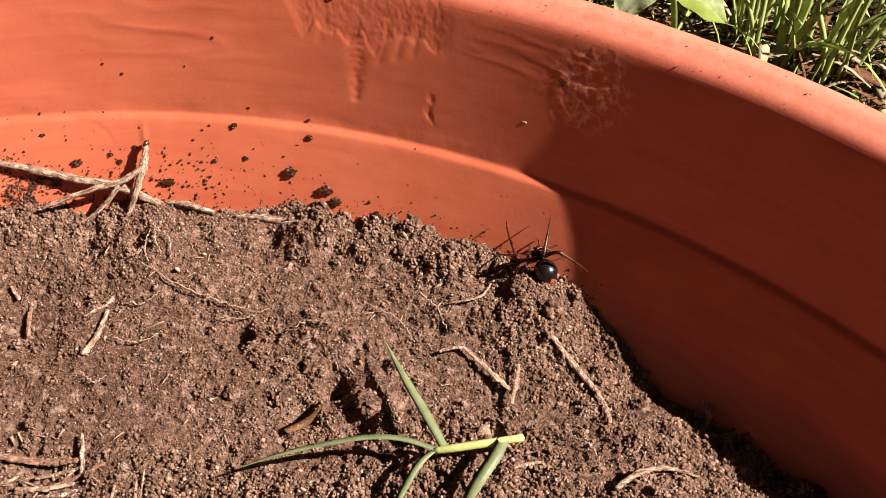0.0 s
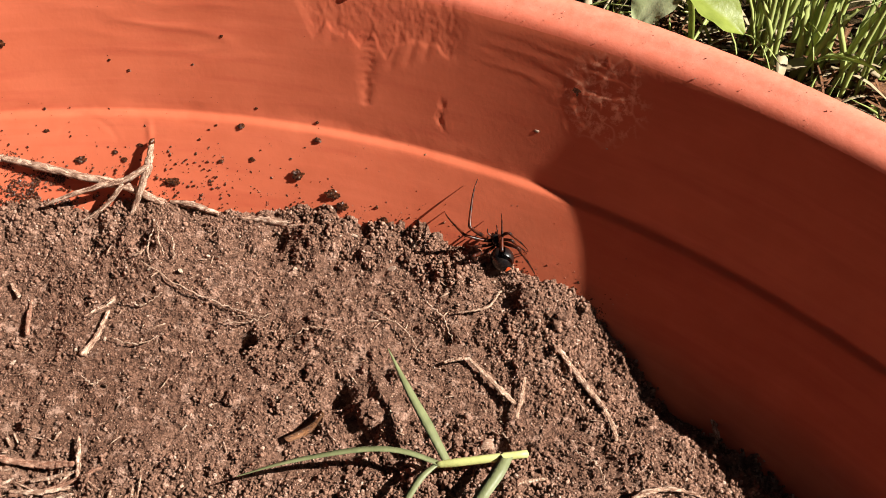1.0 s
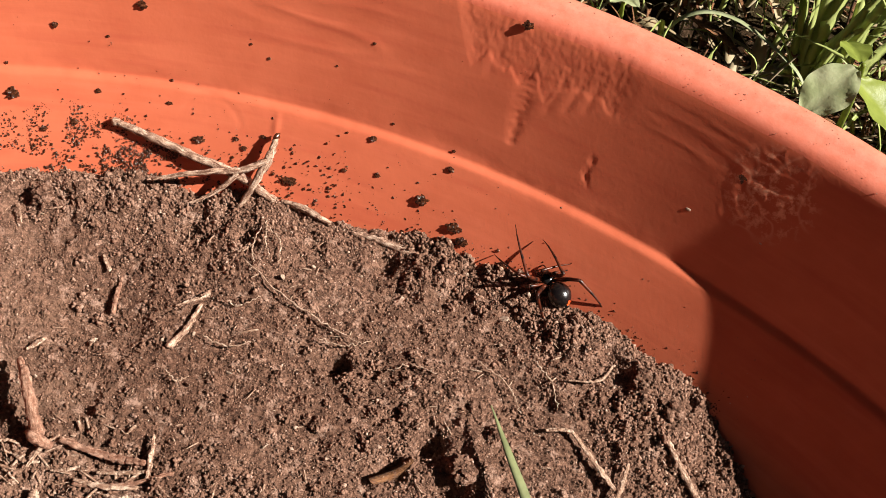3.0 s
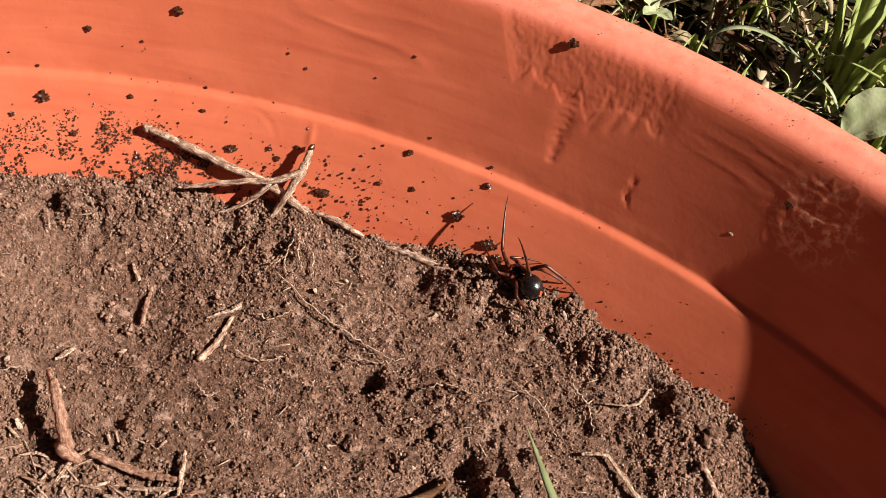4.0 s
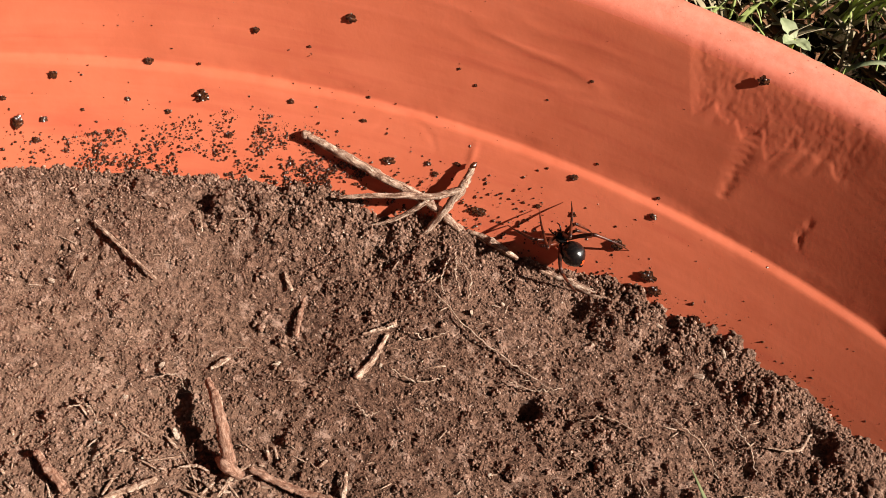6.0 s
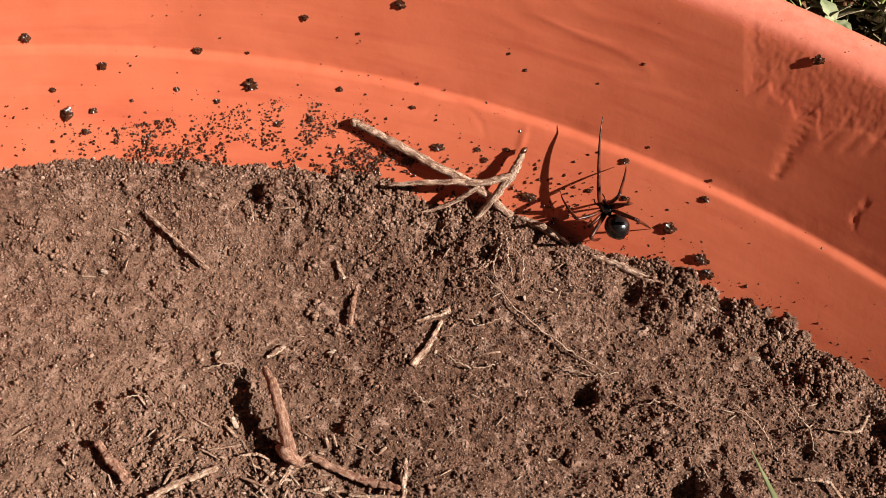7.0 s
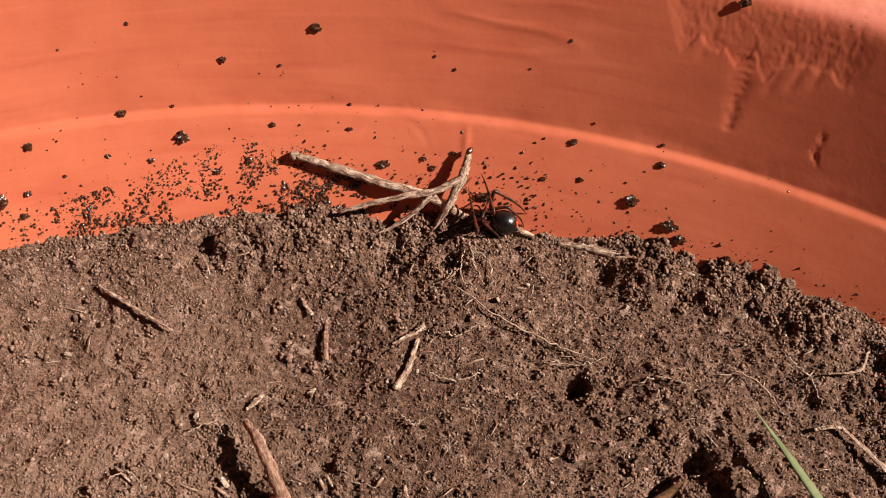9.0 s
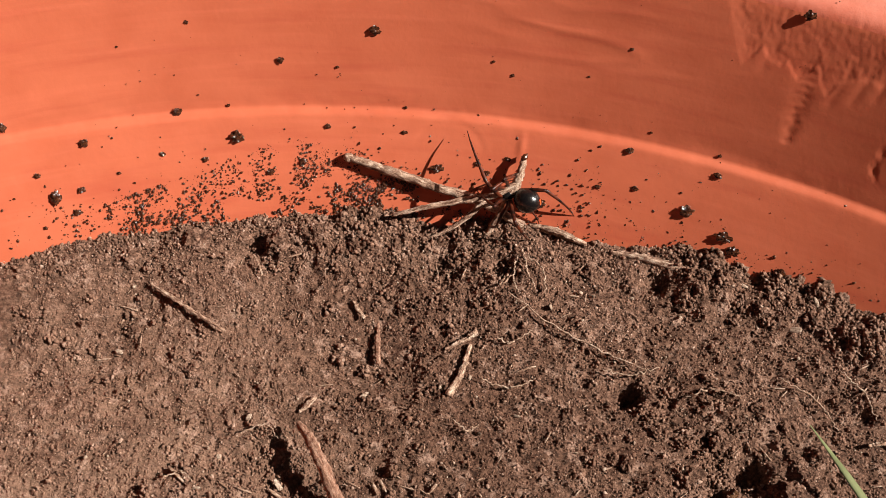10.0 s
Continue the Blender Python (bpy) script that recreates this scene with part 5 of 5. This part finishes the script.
def leaf_blade(base, tip, width, droop, rng, cup=0.25):
    """A broad oval leaf: a bowed grid with a midrib and wavy margin."""
    base, tip = np.array(base), np.array(tip)
    ax = tip - base
    ln = np.linalg.norm(ax)
    ax = ax / ln
    sd = np.cross(ax, (0, 0, 1.0))
    sd /= np.linalg.norm(sd)
    up = np.cross(sd, ax)
    V, F = [], []
    n, m = 16, 10
    for i in range(n + 1):
        u = i / n
        w = width * (math.sin(math.pi * min(u * 0.93 + 0.05, 1)) ** 0.75) / 2
        for j in range(m + 1):
            q = j / m * 2 - 1
            h = cup * w * abs(q) ** 1.3 - droop * u * u * ln + 0.03 * width * math.sin(u * 17 + q * 4) * abs(q) - 0.02 * width * math.exp(-(q / 0.12) ** 2)
            V.append(base + ax * u * ln + sd * q * w + up * h)
    for i in range(n):
        for j in range(m):
            a = i * (m + 1) + j
            F.append((a, a + 1, a + m + 2, a + m + 1))
    return V, F


weed = tagged(new("weed_plant"), "low weed with one mildewed pale leaf and fresh green leaves", "weed")
rng = np.random.default_rng(6)
V, F = leaf_blade((0.194, 0.369, 0.046), (0.180, 0.355, 0.037), 0.016, 0.10, rng, 0.15)
mesh_ob("leaf", V, F, M_PALE, weed, True, "pale mildewed grey-green leaf")
V, F = leaf_blade((0.196, 0.368, 0.042), (0.2165, 0.3550, 0.033), 0.017, 0.08, rng, 0.30)
mesh_ob("leaf", V, F, M_LEAF, weed, True, "fresh green leaf")
V, F = leaf_blade((0.195, 0.371, 0.047), (0.193, 0.384, 0.046), 0.010, 0.2, rng, 0.3)
mesh_ob("leaf", V, F, M_LEAF, weed)
V, F = tube([(0.212, 0.402, GROUND_Z - 0.002), (0.206, 0.390, 0.010), (0.196, 0.370, 0.047)], [0.0014, 0.0012, 0.0008], 12, 7, 0.1, 6)
mesh_ob("stalk", V, F, M_LEAF, weed)
weed2 = tagged(new("weed_plant"), "small weed with grey-green leaves beside the pot", "weed")
for i, (b0, t0, w) in enumerate((((0.128, 0.452, -0.012), (0.123, 0.4445, -0.006), 0.006), ((0.128, 0.452, -0.012), (0.134, 0.448, -0.010), 0.006), ((0.128, 0.453, -0.012), (0.122, 0.459, -0.008), 0.007))):
    V, F = leaf_blade(b0, t0, w, 0.2, rng)
    mesh_ob("leaf", V, F, M_PALE, weed2)
V, F = tube([(0.130, 0.457, GROUND_Z - 0.002), (0.129, 0.454, -0.022), (0.128, 0.452, -0.012)], [0.0010, 0.0010, 0.0008], 8, 6, 0.1, 7)
mesh_ob("stalk", V, F, M_LEAF, weed2)
V, F = ribbon([(0.140, 0.440, GROUND_Z), (0.152, 0.443, -0.008), (0.171, 0.444, -0.006), (0.194, 0.428, -0.010), (0.203, 0.420, -0.018)], [0.0020, 0.0026, 0.0026, 0.0022, 0.0006], 24, 0.3, (0.1, 0.1, 1))
arch = tagged(new("grass_stalk"), "long grey-green blade arching over the bare earth", "grass")
mesh_ob("blade", V, F, M_PALE, arch)

# ---------------------------------------------------------------- the spider
MM = 0.001
SPIDER_LEGS = {   # hip, length of upper and lower part (mm)
    "L1": ((-1.3, 3.6, 0.2), 11.0, 16.5), "R1": ((1.3, 3.6, 0.2), 9.0, 13.5),
    "L2": ((-1.7, 2.8, 0.1), 9.5, 15.0), "R2": ((1.7, 2.8, 0.1), 8.0, 11.5),
    "L3": ((-1.7, 1.8, 0.1), 6.0, 9.0), "R3": ((1.7, 1.8, 0.1), 6.0, 9.0),
    "L4": ((-1.4, 0.9, 0.1), 9.5, 13.5), "R4": ((1.4, 0.9, 0.1), 10.0, 14.5)}


def ball(center, radii, sub=ICO3, flat=0.0):
    V, F = sub
    P = V * np.array(radii) + np.array(center)
    return P * MM, F


def build_spider():
    root = tagged(new("spider"), "glossy black spider with a red mark on its round abdomen", "spider")
    V, F = ball((0, 2.5, 0.5), (1.75, 2.1, 1.15))
    V[:, 2] += np.where(V[:, 1] > 3.4 * MM, 0.0003, 0) * (1 - np.abs(V[:, 0]) / (1.8 * MM))
    mesh_ob("cephalothorax", V, F, M_SPIDER, root)
    V, F = ball((0, -3.7, 1.3), (3.7, 4.1, 3.7))
    t = np.clip((-V[:, 1] / MM - 5.0) / 3.0, 0, 1)
    V[:, 0] *= 1 - 0.18 * t
    abdomen = mesh_ob("abdomen", V, F, M_ABDOMEN, root)
    # red mark: a raised patch over the rear of the abdomen
    bm = bmesh.new()
    bmesh.ops.create_icosphere(bm, subdivisions=4, radius=1.0)
    axis = Vector((0.24, -0.92, 0.10)).normalized()
    kill = []
    for w in bm.verts:
        d = w.co.normalized()
        u = d - axis * d.dot(axis)
        reach = 0.34 + 0.14 * abs(u.normalized().z if u.length > 1e-6 else 0) + 0.05 * math.sin(9 * math.atan2(u.z, u.x))
        if d.dot(axis) < 0 or u.length > reach:
            kill.append(w)
    bmesh.ops.delete(bm, geom=kill, context="VERTS")
    for w in bm.verts:
        p = Vector((w.co.x * 3.78, w.co.y * 4.18 - 3.7, w.co.z * 3.78 + 1.3)) * MM
        tt = min(max((-p.y / MM - 5.0) / 3.0, 0), 1)
        p.x *= 1 - 0.18 * tt
        w.co = p
    me = bpy.data.meshes.new("red_mark")
    bm.to_mesh(me)
    bm.free()
    me.shade_smooth()
    me.materials.append(M_RED)
    mark = new("red_mark", me)
    mark.parent = abdomen
    mark["label"] = "orange-red patch"
    V, F = tube([(0, 0.9 * MM, 0.6 * MM), (0, 0.2 * MM, 0.9 * MM), (0, -0.6 * MM, 1.1 * MM)], [0.0007, 0.0005, 0.0007], 6, 8, 0.0)
    mesh_ob("waist", V, F, M_SPIDER, root)
    V, F = ball((0, -7.6, 0.3), (0.8, 0.7, 0.7), ICO2)
    mesh_ob("spinneret", V, F, M_SPIDER, abdomen)
    for sx in (-1, 1):
        V, F = tube([(sx * 0.5 * MM, 4.2 * MM, 0.3 * MM), (sx * 0.55 * MM, 4.9 * MM, -0.3 * MM), (sx * 0.45 * MM, 5.1 * MM, -1.1 * MM)], [0.0005, 0.00045, 0.0002], 7, 7, 0.0)
        mesh_ob("chelicera", V, F, M_SPIDER, root)
        V, F = tube([(sx * 0.9 * MM, 4.0 * MM, 0.2 * MM), (sx * 1.6 * MM, 5.6 * MM, 1.1 * MM), (sx * 1.5 * MM, 6.9 * MM, 0.0)], [0.00028, 0.00026, 0.00016], 9, 6, 0.05)
        mesh_ob("pedipalp", V, F, M_LEG, root)
    legs = {}
    for key, (hip, a, c_) in SPIDER_LEGS.items():
        k = 1.45 if key in ("L1", "R1", "L4", "R4") else 1.25
        V, F = tube([(0, 0, 0), (0, a * 0.3 * MM, 0.5 * MM), (0, a * 0.7 * MM, 0.45 * MM), (0, a * MM, 0)], [0.00036 * k, 0.00046 * k, 0.00042 * k, 0.00036 * k], 14, 8, 0.04)
        up = mesh_ob("leg", V, F, M_LEG, root)
        V, F = tube([(0, 0, 0), (0, c_ * 0.08 * MM, 0.25 * MM), (0, c_ * 0.45 * MM, 0.55 * MM), (0, c_ * 0.75 * MM, 0.25 * MM), (0, c_ * MM, -0.7 * MM)], [0.00038 * k, 0.00038 * k, 0.00026 * k, 0.00018 * k, 0.00008], 20, 8, 0.06)
        low = mesh_ob("lower_leg", V, F, M_LEG, up)
        legs[key] = (up, low)
    return root, legs


SPIDER, LEGS = build_spider()


# ---------------------------------------------------------------- movement
def frame_of(y, z):
    y = y.normalized()
    x = y.cross(z).normalized()
    m = Matrix((x, y, x.cross(y))).transposed()
    return m.to_4x4()


def leg_poses(key, foot):
    """The upper part's pose in the body's space and the lower part's in the upper's, so that the tip meets foot (mm)."""
    hip, a, c_ = SPIDER_LEGS[key]
    hip, foot = Vector(hip), Vector(foot)
    v = foot - hip
    d = min(max(v.length, abs(a - c_) + 1.5), (a + c_) * 0.995)
    v = v.normalized()
    side = -1 if key[0] == "L" else 1
    pole = Vector((side * 0.45, 0.05 if key[1] in "12" else -0.05, 1.0))
    pole = (pole - v * pole.dot(v)).normalized()
    ca = (a * a + d * d - c_ * c_) / (2 * a * d)
    sa = math.sqrt(max(1 - ca * ca, 0))
    knee = v * (a * ca) + pole * (a * sa)
    end = v * d
    m1 = frame_of(knee, pole)
    low = m1.inverted() @ frame_of(end - knee, pole)
    m1.translation = hip * MM
    low.translation = Vector((0, a * MM, 0))
    return m1, low


def between(rows, t):
    for p, q in zip(rows, rows[1:]):
        if p[0] <= t <= q[0]:
            f = (t - p[0]) / (q[0] - p[0])
            return [a + (b_ - a) * f for a, b_ in zip(p[1:], q[1:])]
    return list(rows[-1][1:])


def motions():
    walk(SPIDER, [(t, pose(x, y, z, rx, ry, rz)) for t, x, y, z, rx, ry, rz in (
        (0.0, 0.1513, 0.2797, 0.0036, 23.3, -20.3, 13.7),
        (0.5, 0.1455, 0.2861, 0.0087, 32.4, -16.6, -0.6),
        (1.0, 0.1355, 0.2882, 0.0053, 29.7, -21.3, 9.5),
        (1.5, 0.1305, 0.2945, 0.0144, 54.3, -16.5, -12.2),
        (2.0, 0.1245, 0.2973, 0.0136, 53.2, -21.0, -7.5),
        (3.5, 0.1055, 0.2976, 0.0000, 6.1, -13.6, 52.7),
        (4.0, 0.0936, 0.3030, 0.0024, 11.8, -22.5, 47.1),
        (4.5, 0.0861, 0.3033, -0.0006, 6.1, -13.7, 55.3),
        (5.0, 0.0763, 0.3107, 0.0103, 30.8, -33.1, 29.6),
        (6.5, 0.0511, 0.3136, 0.0043, 15.1, -23.9, 48.5),
        (7.0, 0.0518, 0.3143, 0.0096, 41.0, -42.2, 28.8),
        (7.5, 0.0504, 0.3144, 0.0073, 24.8, -30.8, 39.8),
        (8.0, 0.0450, 0.3163, 0.0088, 22.5, -21.5, 34.5),
        (8.5, 0.0416, 0.3162, 0.0070, 16.1, -19.9, 43.8),
        (9.0, 0.0302, 0.3130, -0.0005, 5.3, -16.8, 68.3),
        (9.5, 0.0266, 0.3153, 0.0025, 2.3, -22.7, 80.5),
        (10.0, 0.0203, 0.3174, 0.0063, 6.9, -30.1, 73.6),
    )])
    feet_l1 = [
        (0.0, -5.2, 16.8, 2.6), (0.5, -0.8, 19.1, 3.5), (1.0, 1.3, 22.5, 4.3), (1.5, -12.1, 16.8, -4.1), (2.0, -15.1, 13.8, -2.9), (3.5, 8.3, 23.7, 15.3),
        (4.0, 11.1, 20.5, 12.2), (4.5, 5.1, 19.0, 8.2), (5.0, 2.9, 14.5, -1.3), (6.5, -2.4, 13.3, 0.8), (7.0, 13.7, 26.6, -1.4), (7.5, 5.5, 16.2, 1.1),
        (8.0, 3.2, 25.0, 5.3), (8.5, 2.4, 13.2, 3.1), (9.0, 4.9, 10.4, 4.3), (9.5, 6.1, 8.3, 2.6), (10.0, 12.8, 19.7, 7.6),
    ]
    feet_r1 = [
        (0.0, 8.9, 11.2, 5.3), (0.5, 12.8, 13.1, 4.2), (1.0, 4.9, 10.0, 2.1), (1.5, 4.2, 23.1, -1.2), (2.0, -1.9, 16.6, -4.0), (3.5, 9.6, 10.8, 9.4),
        (4.0, 6.7, 10.0, 4.7), (4.5, 5.0, 0.5, 3.6), (5.0, 10.7, 11.3, -0.7), (6.5, 8.0, 9.1, 4.0), (7.0, 11.7, 10.1, -4.5), (7.5, 11.8, 7.8, 1.1),
        (8.0, 4.9, 9.4, 1.5), (8.5, 5.4, 9.3, 3.1), (9.0, 9.6, 8.1, 7.1), (9.5, 7.9, 4.4, 3.4), (10.0, 8.3, 0.6, 1.1),
    ]
    feet_l2 = [
        (0.0, -12.6, 8.9, -3.7), (0.5, -13.9, 15.9, -0.8), (1.0, -13.6, 17.8, -1.3), (1.5, -10.3, 6.6, -5.4), (2.0, -10.6, 5.9, -4.6), (3.5, -7.8, 25.8, -1.9),
        (4.0, -2.2, 16.5, -0.0), (4.5, -3.1, 17.0, -0.5), (5.0, -6.9, 16.7, -3.8), (6.5, -13.6, 15.2, -5.0), (7.0, -10.5, 13.8, -5.1), (7.5, -17.2, 24.6, -3.4),
        (8.0, -18.4, 23.3, -2.5), (8.5, -8.0, 15.7, -2.2), (9.0, -4.7, 8.4, -3.8), (9.5, -13.5, 14.8, -2.8), (10.0, -1.3, 12.2, -3.5),
    ]
    feet_r2 = [
        (0.0, 7.3, 2.6, 0.7), (0.5, 7.5, -0.8, -1.7), (1.0, 8.4, -4.2, -2.0), (1.5, 5.4, 7.9, -5.8), (2.0, 4.0, 7.2, -5.1), (3.5, 11.7, -1.3, 6.3),
        (4.0, 7.7, -0.5, 1.3), (4.5, 6.6, 0.2, 2.6), (5.0, 11.1, -5.5, -3.6), (6.5, 8.1, -2.0, -0.2), (7.0, 6.2, -1.1, -5.5), (7.5, 8.7, 2.8, -1.9),
        (8.0, 6.8, -1.0, -2.6), (8.5, 6.5, 0.7, -0.9), (9.0, 7.7, 3.5, 2.9), (9.5, 5.8, 2.1, 0.2), (10.0, 7.1, -0.8, -1.2),
    ]
    feet_l3 = [
        (0.0, -13.8, 4.7, -5.4), (0.5, -9.1, 7.3, -2.6), (1.0, -10.5, 5.3, -3.9), (1.5, -7.0, -1.9, -5.2), (2.0, -14.9, -1.7, -4.2), (3.5, -4.8, 11.1, -3.7),
        (4.0, -5.6, 10.5, -3.0), (4.5, -5.8, 4.9, -3.4), (5.0, -6.0, 9.5, -4.6), (6.5, -6.6, 4.4, -4.9), (7.0, -7.0, 1.2, -5.2), (7.5, -6.7, 4.6, -5.0),
        (8.0, -6.2, 1.5, -5.9), (8.5, -7.4, 1.7, -6.6), (9.0, -4.0, 3.1, -3.5), (9.5, -5.2, 2.8, -5.8), (10.0, -11.1, 3.0, -6.7),
    ]
    feet_r3 = [
        (0.0, 7.2, -1.7, -0.5), (0.5, 8.4, -5.0, -2.6), (1.0, 7.6, -4.8, -2.3), (1.5, 5.8, -1.3, -5.3), (2.0, 10.1, 7.1, -5.2), (3.5, 6.6, -2.6, 2.1),
        (4.0, 8.6, -9.5, 0.1), (4.5, 9.7, -10.5, 2.8), (5.0, 9.6, -6.5, -3.9), (6.5, 7.6, -1.0, -0.2), (7.0, 6.4, 1.2, -5.6), (7.5, 6.7, 1.9, -2.5),
        (8.0, 6.6, -5.4, -3.8), (8.5, 4.7, -0.7, -2.1), (9.0, 3.0, -9.5, -2.6), (9.5, -3.1, -6.6, -5.3), (10.0, -4.9, -10.5, -6.7),
    ]
    feet_l4 = [
        (0.0, -12.6, -3.1, -3.3), (0.5, -8.0, -5.9, -5.9), (1.0, -8.0, -3.1, -5.4), (1.5, -8.5, -12.0, -4.7), (2.0, -6.7, -12.5, -4.0), (3.5, -9.2, -6.8, -2.0),
        (4.0, -4.9, -13.9, -2.9), (4.5, -6.7, -3.6, -2.3), (5.0, -8.8, -13.6, -6.1), (6.5, -3.7, -15.2, -4.5), (7.0, -8.0, -5.9, -4.9), (7.5, -13.8, -13.1, -0.3),
        (8.0, -8.5, -12.8, -6.8), (8.5, -6.7, -6.0, -8.7), (9.0, -3.8, -5.1, -2.8), (9.5, -3.8, -5.5, -5.7), (10.0, -10.7, -8.6, -5.6),
    ]
    feet_r4 = [
        (0.0, 12.8, -10.7, -0.8), (0.5, 10.6, -11.9, -3.8), (1.0, 7.5, -12.2, -3.8), (1.5, 11.0, -12.3, -4.7), (2.0, 10.2, -12.7, -4.1), (3.5, 8.1, -18.1, 0.6),
        (4.0, 10.0, -14.5, 0.1), (4.5, 12.6, -21.7, 3.2), (5.0, 12.1, -7.2, -3.6), (6.5, 16.4, -15.0, 1.0), (7.0, 7.2, -11.3, -5.0), (7.5, 14.7, -15.7, -2.6),
        (8.0, 14.2, -14.8, -3.6), (8.5, 6.5, -19.5, -6.5), (9.0, 6.3, -8.8, -0.2), (9.5, 2.1, -13.1, -2.3), (10.0, 1.2, -18.9, -4.5),
    ]
    feet = {"L1": feet_l1, "R1": feet_r1, "L2": feet_l2, "R2": feet_r2, "L3": feet_l3, "R3": feet_r3, "L4": feet_l4, "R4": feet_r4}
    times = [i / 4 for i in range(41)]
    for key, rows in feet.items():
        upper, lower = LEGS[key]
        steps = [(t, leg_poses(key, between(rows, t))) for t in times]
        walk(upper, [(t, m[0]) for t, m in steps])
        walk(lower, [(t, m[1]) for t, m in steps])


motions()
